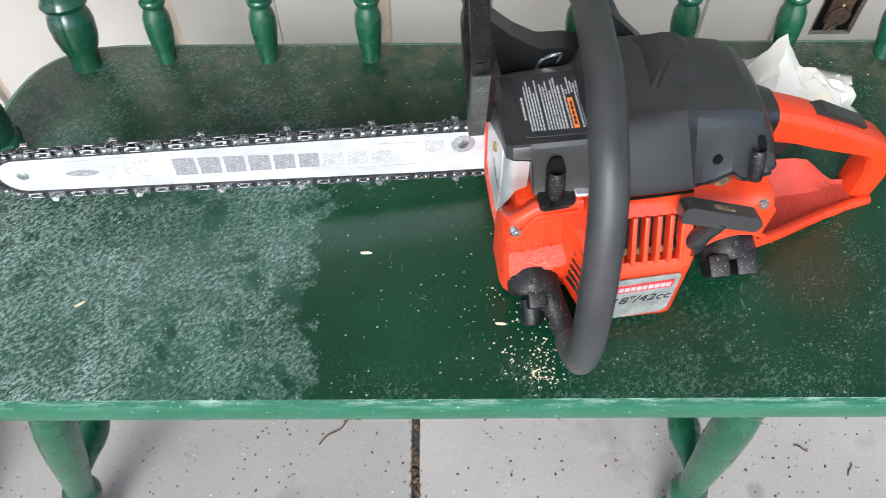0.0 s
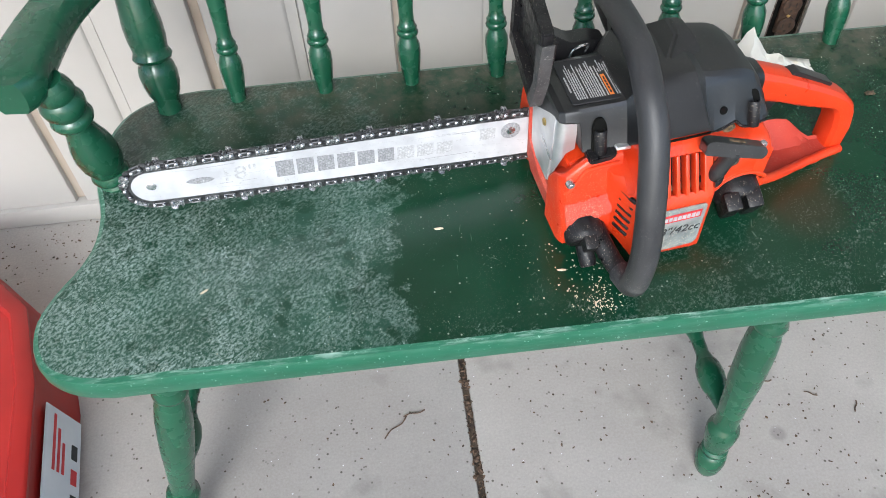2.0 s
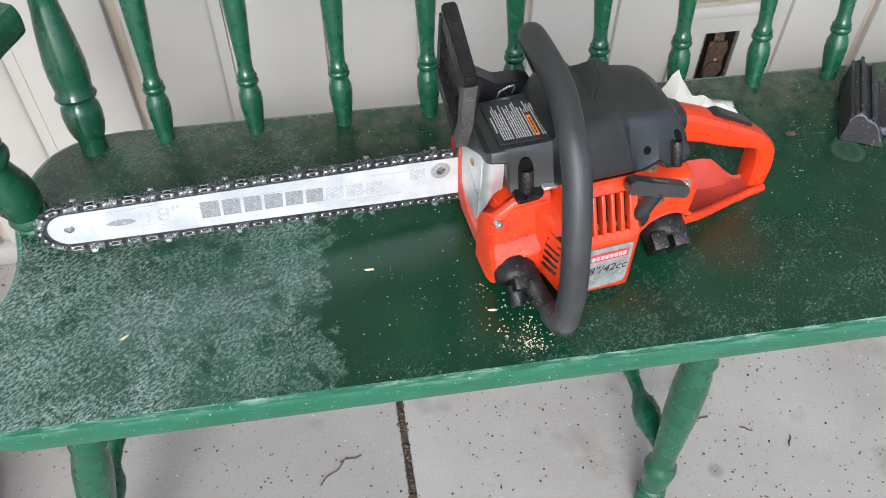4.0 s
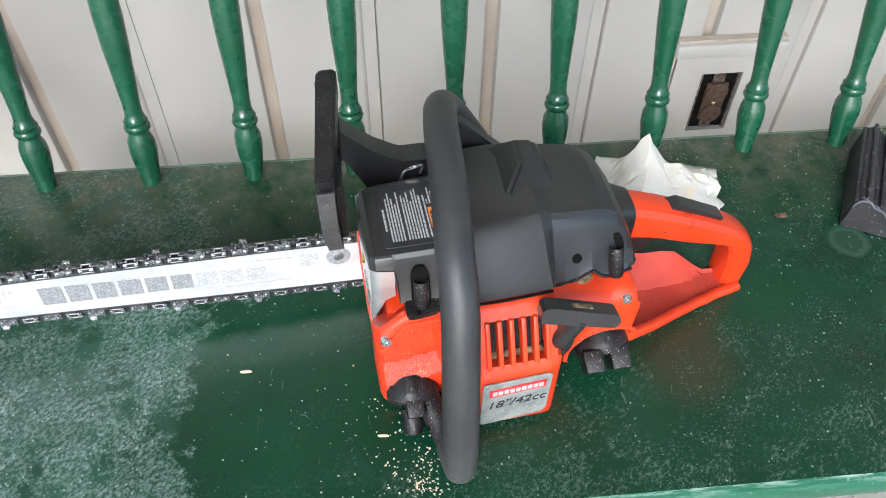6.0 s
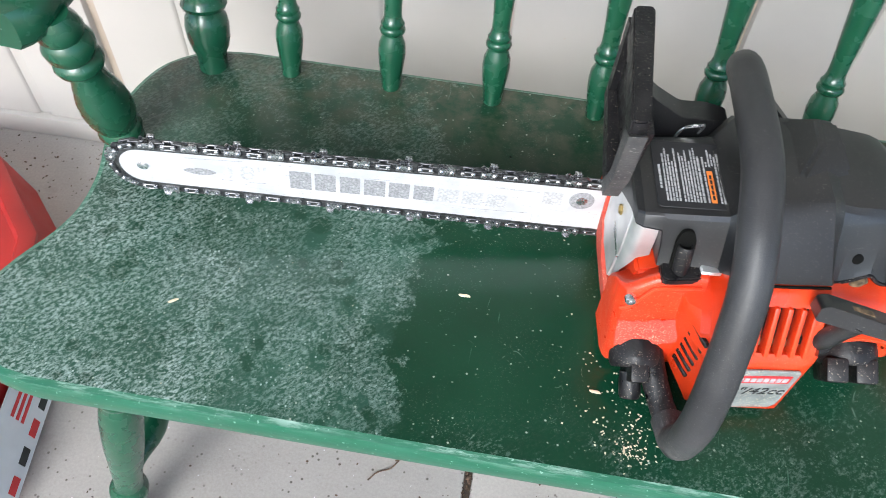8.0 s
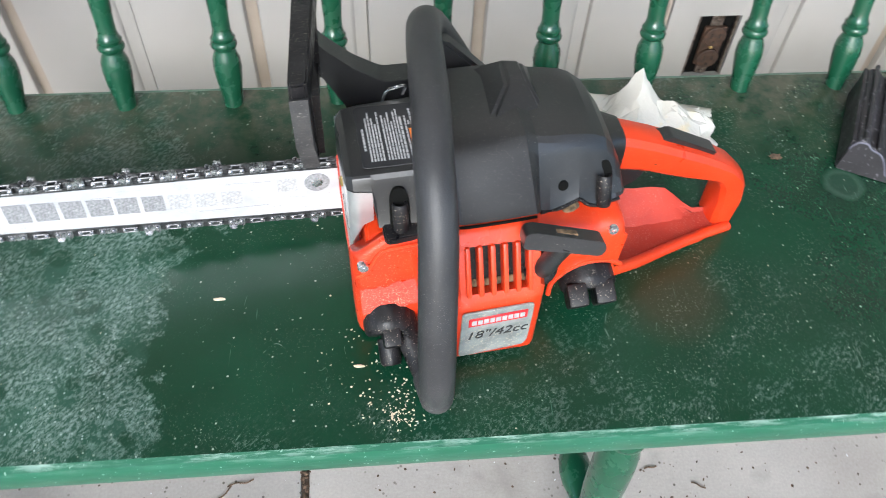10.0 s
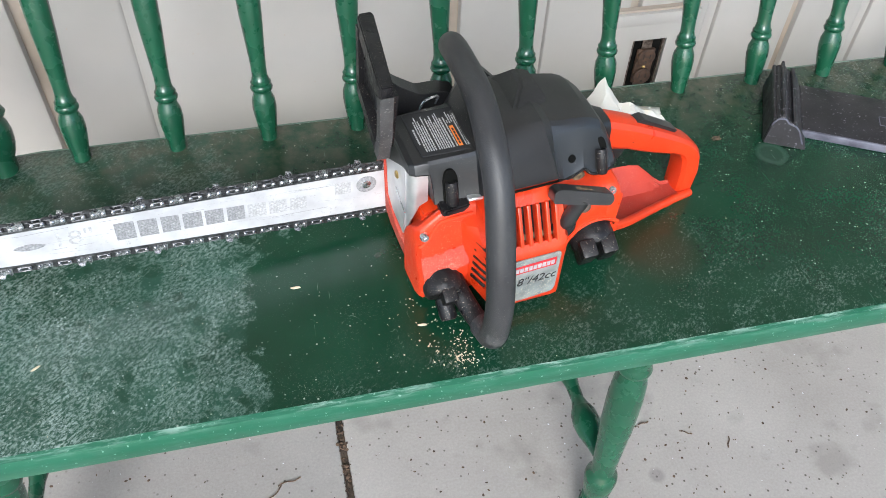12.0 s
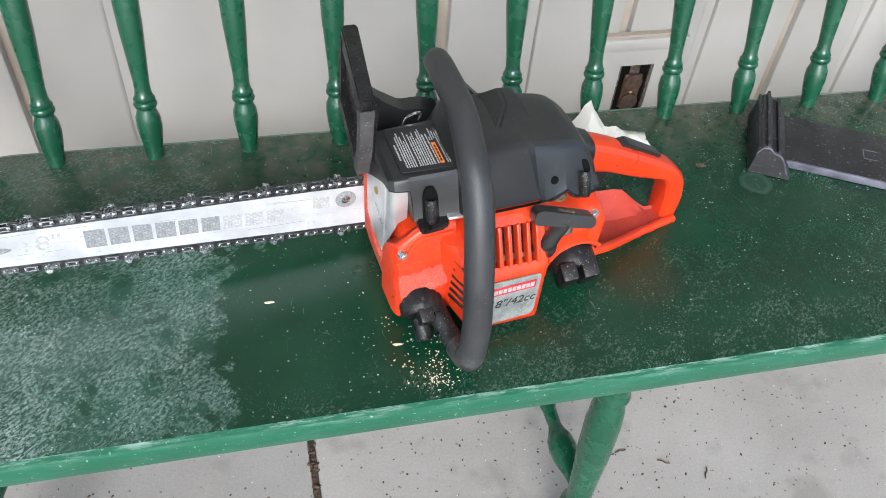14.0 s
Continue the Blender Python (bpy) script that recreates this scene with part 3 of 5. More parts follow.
        rows = []
        for i, c in enumerate(pts):
            d = (pts[min(i + 1, len(pts) - 1)] - pts[max(i - 1, 0)]).normalized()
            s = Vector((d.y, -d.x, 0)).normalized()
            h = half[i]
            rows.append([bm.verts.new(c + s * a * h + Vector((0, 0, b))) for a, b in ((-0.72, -0.019), (-0.93, -0.013), (-1, -0.004), (-1, 0.006), (-0.90, 0.014), (-0.72, 0.018), (0.72, 0.018), (0.90, 0.014), (1, 0.006), (1, -0.004), (0.93, -0.013), (0.72, -0.019))])
        for a, b in zip(rows, rows[1:]):
            for i in range(12):
                bm.faces.new((a[i], a[(i + 1) % 12], b[(i + 1) % 12], b[i]))
        bm.faces.new(rows[0])
        bm.faces.new(rows[-1])
        part("armrest", bm, M_GREEN, top, "worn glossy green armrest")
    # turned legs, splayed out
    leg = [(0.015, 0.0), (0.019, 0.010), (0.0215, 0.028), (0.0205, 0.044), (0.0165, 0.049), (0.0185, 0.054), (0.0190, 0.058), (0.0165, 0.062), (0.0190, 0.074), (0.0220, 0.094), (0.0228, 0.107), (0.0215, 0.114), (0.0172, 0.119), (0.0162, 0.124), (0.0165, 0.14), (0.0190, 0.185), (0.0213, 0.222), (0.0220, 0.250), (0.0222, 0.285), (0.0205, 0.312), (0.0178, 0.326), (0.0172, 0.330), (0.0205, 0.335), (0.0212, 0.340), (0.0195, 0.345), (0.0182, 0.348), (0.0190, 0.370), (0.0180, 0.415)]
    stretch = [(0.009, 0.0), (0.0095, 0.018), (0.0125, 0.034), (0.0180, 0.052), (0.0198, 0.068), (0.0180, 0.084), (0.0125, 0.096), (0.0095, 0.106), (0.0100, 0.130), (0.0165, 0.165), (0.0180, 0.19), (0.0165, 0.215), (0.0110, 0.25), (0.0105, 0.275), (0.0125, 0.292), (0.0165, 0.310), (0.0175, 0.325), (0.0155, 0.345), (0.010, 0.368), (0.009, 0.38)]
    for x in (-0.312, mid - 0.012, 2 * mid + 0.312):
        for y0, y1 in ((0.335, 0.297), (0.655, 0.70)):
            p = part("leg", lathe(leg), M_GREEN, top)
            foot = Vector((x - 0.010 + (x - mid) * 0.11, y1, 0))
            head = Vector((x, y0, SEAT_Z - 0.025))
            p.matrix_local = Matrix.Translation(foot) @ (head - foot).to_track_quat("Z", "Y").to_matrix().to_4x4()
            p.scale = (1, 1, (head - foot).length / 0.415)
        p = part("stretcher", lathe(stretch), M_GREEN, top)
        p.matrix_local = pose(x - 0.007 + (x - mid) * 0.075, 0.309, 0.130, -90)
    return top


bench()


# ---- the chainsaw ----
M_PAN = surface("dull red plastic with a film of dust", (0.34, 0.030, 0.018), (0.46, 0.050, 0.028), 26, (0.5, 0.75), dust=(0.58, 0.30, 0.22), dust_amount=0.3, dust_scale=800, bump_scale=500, bump_by=0.2)
M_STALE = surface("stale sawdust", (0.05, 0.035, 0.02), (0.3, 0.2, 0.11), 220, (0.9, 1.0))
M_CUTTER = surface("worn cutter steel", (0.16, 0.16, 0.17), (0.6, 0.6, 0.62), 260, (0.2, 0.35), metal=0.9)
SAW = pose(0.10, 0.50, SEAT_Z, 0, 0, 6)
saw = thing("chainsaw", SAW, "red and black petrol chainsaw lying on a green bench", "chainsaw")


def bar_and_chain():
    bar_pose = pose(0.0, 0.020, 0.056, 0, -3.3, 180)
    # the bar's own axes: x towards the tip, z up
    R0, R1, TIP = 0.029, 0.0225, 0.432

    def half(s):
        return R0 + (R1 - R0) * max(0.0, min(1.0, (s - 0.05) / (TIP - 0.05 - R1)))

    ring = [(s, half(s)) for s in np.linspace(-0.045, TIP - R1, 12)]
    ring += [(TIP - R1 + R1 * math.sin(a), R1 * math.cos(a)) for a in np.linspace(0, math.pi, 14)[1:-1]]
    ring += [(s, -half(s)) for s in np.linspace(TIP - R1, -0.045, 12)]
    bar = part("guide_bar", prism(ring, -0.0022, 0.0022, "y", 0.0006, 1), M_STEEL, saw, "scuffed pale steel guide bar with worn print")
    bar.matrix_local = bar_pose
    # dark rail along the rim
    path = [Vector((s, 0, h)) for s, h in ring]
    bm = bmesh.new()
    rows = []
    for i, p in enumerate(path):
        d = (path[min(i + 1, len(path) - 1)] - path[max(i - 1, 0)]).normalized()
        nrm = Vector((-d.z, 0, d.x))
        rows.append([bm.verts.new(p + nrm * a + Vector((0, b, 0))) for a, b in ((-0.0012, -0.0027), (0.0030, -0.0027), (0.0030, 0.0027), (-0.0012, 0.0027))])
    for a, b in zip(rows, rows[1:]):
        for i in range(4):
            bm.faces.new((a[i], a[(i + 1) % 4], b[(i + 1) % 4], b[i]))
    part("bar_rail", bm, M_CHAIN, bar)
    # worn brand print as plain blocks, and the size mark; the near face is at y = +0.0022 in the bar's axes
    def on_bar(s, h):
        return pose(s, 0.00235, h, 90, 0, 180)
    for i in range(9):
        w = 0.0196 - 0.0006 * (i % 3)
        blk = part("print_block", box(-w / 2, w / 2, -0.0118 + 0.0002 * i, 0.0118 - 0.0006 * i, 0, 0.00025), M_INK if i < 6 else M_FADED, bar)
        blk.matrix_local = on_bar(0.268 - 0.0225 * i, 0.001)
    lettering("size_mark", '18"', 0.027, on_bar(0.318, 0.0025), M_FADED, bar, width=1.15)
    lens = part("oil_slot", prism([(0.015 * math.cos(radians(a)), 0.0042 * math.sin(radians(a)) * abs(math.sin(radians(a))) ** 0.5) for a in range(0, 360, 24)], -0.0002, 0.0004, "z"), M_INK, bar, "dark worn slot in the print")
    lens.matrix_local = on_bar(0.359, 0.0)
    nose = part("nose_rivet", lathe([(0.0052, -0.001), (0.0052, 0.0006), (0.004, 0.0012)], seg=16), M_BRIGHT, bar)
    nose.matrix_local = on_bar(0.410, 0.001)
    stamp = part("stamp", lathe([(0.0115, -0.001), (0.0115, 0.0003), (0.011, 0.0004)], seg=24), M_INK, bar, "round worn stamp")
    stamp.matrix_local = on_bar(0.011, 0.011)
    slot = part("stamp_centre", joined(lathe([(0.0052, -0.001), (0.0052, 0.0008), (0.004, 0.001)], seg=16)), M_BRIGHT, bar)
    slot.matrix_local = on_bar(0.011, 0.011)
    sq = part("stamp", box(-0.009, 0.009, -0.008, 0.008, -0.001, 0.0003), M_FADED, bar)
    sq.matrix_local = on_bar(0.038, 0.010)
    rnd = random.Random(21)
    for i in range(26):
        ln = rnd.uniform(0.012, 0.07)
        sc = part("scratch", box(-ln / 2, ln / 2, -0.0002, 0.0002, 0, 0.0001), M_FADED if i % 3 else M_INK, bar)
        sc.matrix_local = on_bar(rnd.uniform(0.03, 0.38), rnd.uniform(-0.017, 0.019)) @ pose(0, 0, 0, 0, 0, rnd.gauss(0, 2.5))
    # chain
    chain = new("chain")
    chain.parent = saw
    chain.matrix_local = bar_pose
    tagged(chain, "dark oiled saw chain with bright cutters")
    strap = joined(box(-0.0075, 0.0075, -0.0034, -0.0022, -0.003, 0.0032, 0.0012, 1), box(-0.0075, 0.0075, 0.0022, 0.0034, -0.003, 0.0032, 0.0012, 1))
    drive = joined(box(-0.0072, 0.0072, -0.0010, 0.0010, -0.0045, 0.0035, 0.001, 1), prism([(-0.006, 0.0025), (0.006, 0.0025), (0.003, 0.0062), (-0.001, 0.0062)], -0.0008, 0.0008))
    rivet = lathe([(0.0014, -0.0046), (0.0022, -0.0040), (0.0022, 0.0040), (0.0014, 0.0046)], pose(0, 0, 0, 90), 8)
    cutter = joined(prism([(-0.0075, -0.003), (0.0075, -0.003), (0.0075, 0.0040), (0.0055, 0.0064), (0.003, 0.0040), (0.001, 0.0036), (-0.0005, 0.0074), (-0.0072, 0.0066)], 0.0021, 0.0036, "y"), box(-0.0062, -0.0005, 0.0026, 0.0056, 0.0060, 0.0074), box(-0.0075, 0.0075, -0.0034, -0.0022, -0.003, 0.0032))
    cutter2 = cutter.copy()
    bmesh.ops.scale(cutter2, vec=(1, -1, 1), verts=cutter2.verts)
    data = {}
    for name, bm, mat in (("tie_strap", strap, M_CHAIN), ("drive_link", drive, M_CHAIN), ("rivet", rivet, M_CUTTER), ("cutter", cutter, M_CUTTER), ("cutter_b", cutter2, M_CUTTER)):
        bmesh.ops.recalc_face_normals(bm, faces=bm.faces)
        me = bpy.data.meshes.new(name)
        bm.to_mesh(me)
        bm.free()
        me.materials.append(mat)
        data[name] = me
    fine = []
    off = 0.0048
    for i, p in enumerate(path):
        d = (path[min(i + 1, len(path) - 1)] - path[max(i - 1, 0)]).normalized()
        fine.append(p + Vector((-d.z, 0, d.x)) * off)
    acc = [0.0]
    for a, b in zip(fine, fine[1:]):
        acc.append(acc[-1] + (b - a).length)
    total, n = acc[-1], 0
    s = 0.012
    while s < total - 0.01:
        i = max(k for k in range(len(acc)) if acc[k] <= s)
        f = (s - acc[i]) / (acc[i + 1] - acc[i])
        p = fine[i].lerp(fine[i + 1], f)
        d = (fine[i + 1] - fine[i]).normalized()
        m = Matrix.Translation(p) @ Matrix(((d.x, 0, -d.z, 0), (0, 1, 0, 0), (d.z, 0, d.x, 0), (0, 0, 0, 1)))
        kind = "drive_link" if n % 2 else ("tie_strap" if n % 4 == 0 else ("cutter" if n % 8 == 2 else "cutter_b"))
        o = new("cutter" if kind == "cutter_b" else kind, data[kind])
        o.parent, o.matrix_local = chain, m
        o = new("rivet", data["rivet"])
        o.parent, o.matrix_local = chain, m @ pose(0.0047, 0, 0)
        s += 0.00945
        n += 1


bar_and_chain()


def rounded(poly, r, steps=4):
    """The polygon with its corners rounded by r."""
    out = []
    k = len(poly)
    for i in range(k):
        a, b, c = Vector(poly[i - 1]), Vector(poly[i]), Vector(poly[(i + 1) % k])
        d1, d2 = (a - b), (c - b)
        q = min(r, d1.length * 0.45, d2.length * 0.45)
        p0, p1 = b + d1.normalized() * q, b + d2.normalized() * q
        for j in range(steps + 1):
            t = j / steps
            out.append(tuple((1 - t) ** 2 * p0 + 2 * t * (1 - t) * b + t * t * p1))
    return out


def slab_loft(rows, bm=None):
    """Closed rings of points, skinned one to the next and capped."""
    bm = bm or bmesh.new()
    vs = [[bm.verts.new(p) for p in r] for r in rows]
    k = len(rows[0])
    for a, b in zip(vs, vs[1:]):
        for i in range(k):
            bm.faces.new((a[i], a[(i + 1) % k], b[(i + 1) % k], b[i]))
    bm.faces.new(vs[0])
    bm.faces.new(vs[-1])
    return bm


def skin(stations, rings, bm=None):
    """Cross-sections in (v, w), one for each station u, skinned along u."""
    return slab_loft([[(u, v, w) for v, w in ring] for u, ring in zip(stations, rings)], bm)


def starter_housing():
    """Red starter housing: a lip under the cover, a recessed grille on the slope, and an upright face for the label."""
    stations, rings = [], []
    for u, reach, low, well in ((0.056, 0.104, 0.034, 0), (0.060, 0.112, 0.028, 0), (0.069, 0.134, 0.022, 0), (0.077, 0.149, 0.014, 0), (0.083, 0.1565, 0.0120, 0), (0.087, 0.1575, 0.0115, 0), (0.0938, 0.1572, 0.0115, 0), (0.0940, 0.1572, 0.0115, 1), (0.1438, 0.1545, 0.012, 1), (0.1440, 0.1545, 0.012, 0), (0.1510, 0.1535, 0.013, 0), (0.1545, 0.1500, 0.018, 0), (0.1575, 0.1420, 0.034, 0), (0.160, 0.130, 0.066, 0), (0.170, 0.118, 0.072, 0)):
        sink = 0.011 * well
        full = [(-0.075, 0.147), (-0.117, 0.1475), (-0.1225, 0.1465), (-0.1255, 0.1435), (-0.131, 0.1365), (-0.1315 + sink, 0.136 - sink * 0.6), (-0.149 + sink, 0.101 - sink * 0.6), (-0.1495, 0.100), (-0.1535, 0.0945), (-0.1555, 0.091), (-0.1565, 0.086), (-0.1560, low + 0.010), (-0.1540, low + 0.004), (-0.1500, low), (-0.075, low - 0.004)]
        cap = 0.119 if u < 0.080 else (0.132 if u < 0.085 else (0.150 if u < 0.152 else 0.150 - (u - 0.149) * 2.2))
        rings.append([(max(v, -reach) if v > -0.1565 else -min(0.1575, reach), min(w, cap - max(0.0, -0.10 - v) * (0.8 if cap < 0.14 else 0.0))) for v, w in full])
        stations.append(u)
    part("starter_housing", skin(stations, rings), M_RED, saw, "red starter housing dusted with sawdust")
    run = Vector((-0.0185, -0.0355))
    tilt = math.degrees(math.atan2(run.x, -run.y))
    well = part("grille_well", box(-0.0245, 0.0245, -0.0006, 0.0006, -0.0185, 0.0185), M_GRIME, saw, "dark grille opening behind red slats")
    well.matrix_local = pose(0.1189, -0.1307, 0.1120, tilt)
    part("grille_dust", box(-0.023, 0.023, -0.0024, -0.0006, -0.0175, -0.011, 0.0006, 1), M_STALE, well, "stale sawdust caught behind the slats")
    first = part("grille_slat", box(-0.0020, 0.0020, -0.006, 0.006, -0.0215, 0.0215, 0.0012, 2), M_RED, saw)
    first.matrix_local = pose(0.0935, -0.1385, 0.1170, tilt)
    for i in range(1, 6):
        o = new("grille_slat", first.data)
        o.parent = saw
        o.matrix_local = pose(0.0935 + 0.0098 * i, -0.1385, 0.1170, tilt)
    # slots in the flank behind the front handle
    for i in range(6):
        sl = part("side_slot", box(-0.0105, 0.0105, -0.0012, 0.003, -0.0021, 0.0021, 0.0008, 1), M_GRIME, saw)
        sl.matrix_local = pose(0.0675 + 0.0005 * i, -0.1315, 0.041 + 0.0098 * i, 0, 6, -66)
    # silver label with red badge and size text
    plate = part("label_plate", prism(rounded([(0.0, 0.001), (0.056, 0.002), (0.0595, 0.008), (0.0600, 0.063), (0.0005, 0.0645)], 0.004, 3), -0.001, 0.001, "y", 0.0005, 1), M_PLATE, saw, "dusty silver label with red badge")
    plate.matrix_local = pose(0.0865, -0.1588, 0.0240, 0, 0, 2.6)
    bd = part("badge", box(0.006, 0.055, -0.0017, -0.0008, 0.0455, 0.0570, 0.0004, 1), M_BADGE, plate)
    for i in range(9):
        part("badge_block", box(0.0085 + 0.0050 * i, 0.0124 + 0.0050 * i, -0.0021, -0.0015, 0.0483, 0.0542), M_WHITEINK, bd)
    lettering("engine_size", '18"/42cc', 0.0150, pose(0.0305, -0.0013, 0.031, 90, 0, 0), M_TEXT, plate, shear=0.2, width=1.0)


def front_cheek():
    """Front cheek of the starter side: a dished top rim, a raised ledge round the screw, a bulge for the oil cap."""
    stations, rings = [], []
    for u, top, out in ((0.0085, 0.094, -0.012), (0.0105, 0.099, -0.004), (0.0135, 0.103, 0.0), (0.022, 0.109, 0.0), (0.034, 0.119, 0.0), (0.040, 0.1215, 0.0), (0.060, 0.1225, 0.0), (0.072, 0.1235, 0.0)):
        rise = max(0.0, (u - 0.035)) * 0.35
        ring = [(-0.066, top - 0.026), (-0.086, top - 0.012), (-0.0935, top - 0.001), (-0.0965, top), (-0.0995, top - 0.001), (-0.1015, top - 0.004), (-0.1035, top - 0.014), (-0.1070, 0.076), (-0.1075, 0.064 + rise), (-0.1100, 0.058 + rise), (-0.1145, 0.0535 + rise), (-0.1170, 0.048 + rise), (-0.1165, 0.022), (-0.1120, 0.010), (-0.066, 0.007)]
        rings.append([(min(v - out, -0.064), w) for v, w in ring])
        stations.append(u)
    part("front_cheek", skin(stations, rings), M_REDMID, saw, "red front cheek with drifts of sawdust")
    part("cheek_ledge", tube(spline([(0.011, -0.1055, 0.083), (0.017, -0.1055, 0.0865), (0.024, -0.1048, 0.0965), (0.031, -0.1040, 0.1075), (0.038, -0.1035, 0.1115), (0.068, -0.1035, 0.1145)], 5), 0.0016, 8), M_RED, saw)
    rnd = random.Random(6)
    stations, rings = [], []
    for k in range(28):
        u = 0.0125 + 0.0022 * k
        rise, t = max(0.0, (u - 0.035)) * 0.35, 0.0007 * rnd.random()
        rings.append([(-0.1080, 0.066 + rise + rnd.uniform(0, 0.005)), (-0.1112 - t, 0.0585 + rise), (-0.1156 - t, 0.0540 + rise), (-0.1180 - t, 0.0480 + rise - rnd.uniform(0, 0.003)), (-0.1120, 0.050 + rise)])
        stations.append(u)
    part("cheek_drift", skin(stations, rings), M_REDDUST, saw, "pale sawdust caked along the ledge")


def rear_wing():
    """Red wing behind the pull handle, arched over the fuel cap."""
    arch = [(0.213 + 0.031 * math.cos(radians(a)), 0.034 + 0.031 * math.sin(radians(a))) for a in (160, 140, 120, 100, 80, 60, 42)]
    outline = [(0.150, 0.136), (0.152, 0.060), (0.166, 0.046)] + arch + [(0.2345, 0.052), (0.2365, 0.095), (0.2325, 0.117), (0.222, 0.120), (0.208, 0.117), (0.198, 0.121), (0.176, 0.124)]
    poly = rounded(outline, 0.004, 2)
    rows = []
    for v, grow, drop in ((-0.075, 0.0, 0.0), (-0.100, 0.0, 0.001), (-0.108, 0.0, 0.005), (-0.1115, 0.001, 0.010), (-0.113, 0.003, 0.014)):
        rows.append([(u + (0.19 - u) * grow * 4, v, w - (drop if w > 0.1 else -grow)) for u, w in poly])
    part("rear_wing", slab_loft(rows), M_RED, saw)
    rim = spline([(0.213 + 0.036 * math.cos(radians(a)), -0.1125, 0.034 + 0.036 * math.sin(radians(a))) for a in (190, 165, 140, 115, 90, 65, 45)], 3)
    part("wing_rim", tube(rim, 0.0024, 8), M_RED, saw, "raised red arch over the cap")


def filter_cover():
    """Air filter cover: a low front lid, a bulging middle that overhangs the grille, and a flat-sided rear."""
    # each section: u, near foot (v, w), near shoulder (v, w), crown, far edge
    table = ((0.0100, -0.062, 0.152, -0.058, 0.156, 0.157, 0.006),
             (0.0112, -0.073, 0.152, -0.068, 0.160, 0.161, 0.014),
             (0.0160, -0.0775, 0.153, -0.0725, 0.1630, 0.1645, 0.020),
             (0.0300, -0.0790, 0.152, -0.0735, 0.1640, 0.1655, 0.022),
             (0.0330, -0.0880, 0.120, -0.0740, 0.1642, 0.1658, 0.022),
             (0.0720, -0.0910, 0.121, -0.0745, 0.1650, 0.1665, 0.024),
             (0.0790, -0.0925, 0.122, -0.0745, 0.1655, 0.1670, 0.025),
             (0.0890, -0.1170, 0.1475, -0.0750, 0.1790, 0.1830, 0.028),
             (0.0930, -0.1195, 0.1490, -0.0740, 0.1830, 0.1870, 0.030),
             (0.1230, -0.1200, 0.1500, -0.0725, 0.1850, 0.1880, 0.030),
             (0.1500, -0.1190, 0.1505, -0.0715, 0.1845, 0.1875, 0.030),
             (0.1535, -0.1150, 0.1470, -0.0710, 0.1820, 0.1860, 0.030),
             (0.1600, -0.1010, 0.1320, -0.0730, 0.1770, 0.1830, 0.030),
             (0.1700, -0.0965, 0.1250, -0.0735, 0.1750, 0.1820, 0.030),
             (0.1830, -0.0930, 0.1255, -0.0725, 0.1735, 0.1805, 0.029),
             (0.1950, -0.0910, 0.1300, -0.0715, 0.1715, 0.1790, 0.028),
             (0.2020, -0.0915, 0.1230, -0.0710, 0.1695, 0.1775, 0.028),
             (0.2100, -0.0915, 0.1195, -0.0700, 0.1665, 0.1750, 0.026),
             (0.2200, -0.0905, 0.1200, -0.0690, 0.1610, 0.1690, 0.022),
             (0.2290, -0.0890, 0.1210, -0.0680, 0.1510, 0.1580, 0.016),
             (0.2350, -0.0870, 0.1220, -0.0690, 0.1400, 0.1440, 0.006),
             (0.2380, -0.0830, 0.1230, -0.0680, 0.1310, 0.1330, -0.002))
    stations, rings = [], []
    for u, fv, fw, sv, sw, top, far in table:
        f, sh = Vector((fv, fw)), Vector((sv, sw))
        d = sh - f
        ring = [f + Vector((0.004, -0.001)), f + Vector((0.001, -0.0005)), f + Vector((-0.0005, 0.0012)), f + d * 0.12, f + d * 0.5, f + d * 0.84, f + d * 0.93 + Vector((0.0006, 0.0004)), sh + Vector((0.0022, 0.0006)), Vector((sv + 0.007, sw + (top - sw) * 0.55)), Vector((sv + 0.020, sw + (top - sw) * 0.85)), Vector((sv + 0.045, top)), Vector((far - 0.030, top)), Vector((far - 0.012, top - 0.004)), Vector((far - 0.003, top - 0.012)), Vector((far, 0.125 if top > 0.15 else 0.122)), Vector((far, 0.112))]
        rings.append([tuple(p) for p in ring])
        stations.append(u)
    part("filter_cover", skin(stations, rings), M_BLACK, saw, "black filter cover dusted with sawdust", crease=13)
    scoop = slab_loft([[(0.120, -0.062, 0.183), (0.174, -0.040, 0.178), (0.174, 0.016, 0.180), (0.125, 0.016, 0.184)], [(0.145, -0.024, 0.199), (0.164, -0.018, 0.196), (0.163, 0.006, 0.195), (0.148, 0.006, 0.198)]])
    bmesh.ops.bevel(scoop, geom=list(scoop.edges), offset=0.003, segments=2, affect="EDGES")
    part("cover_scoop", scoop, M_BLACK, saw, "angular scoop on the cover")
    hole = part("choke_hole", lathe([(0.0044, -0.004), (0.0044, 0.0016), (0.0030, 0.0019), (0.0006, 0.0019)], seg=18), M_BLACKHOLE, saw)
    hole.matrix_local = pose(0.1812, -0.0858, 0.1418, 67)
    for u, v, w, lean in ((0.050, -0.0855, 0.138, -17), (0.2175, -0.0815, 0.135, -24)):
        lt = new("latch")
        lt.parent = saw
        lt.matrix_local = pose(u, v, w, lean)
        part("pocket", prism(rounded([(-0.008, -0.02), (0.008, -0.02), (0.0075, 0.010), (0.004, 0.019), (-0.004, 0.019), (-0.0075, 0.010)], 0.004, 3), -0.0010, 0.004, "y", 0.0002, 1), M_BLACKHOLE, lt)
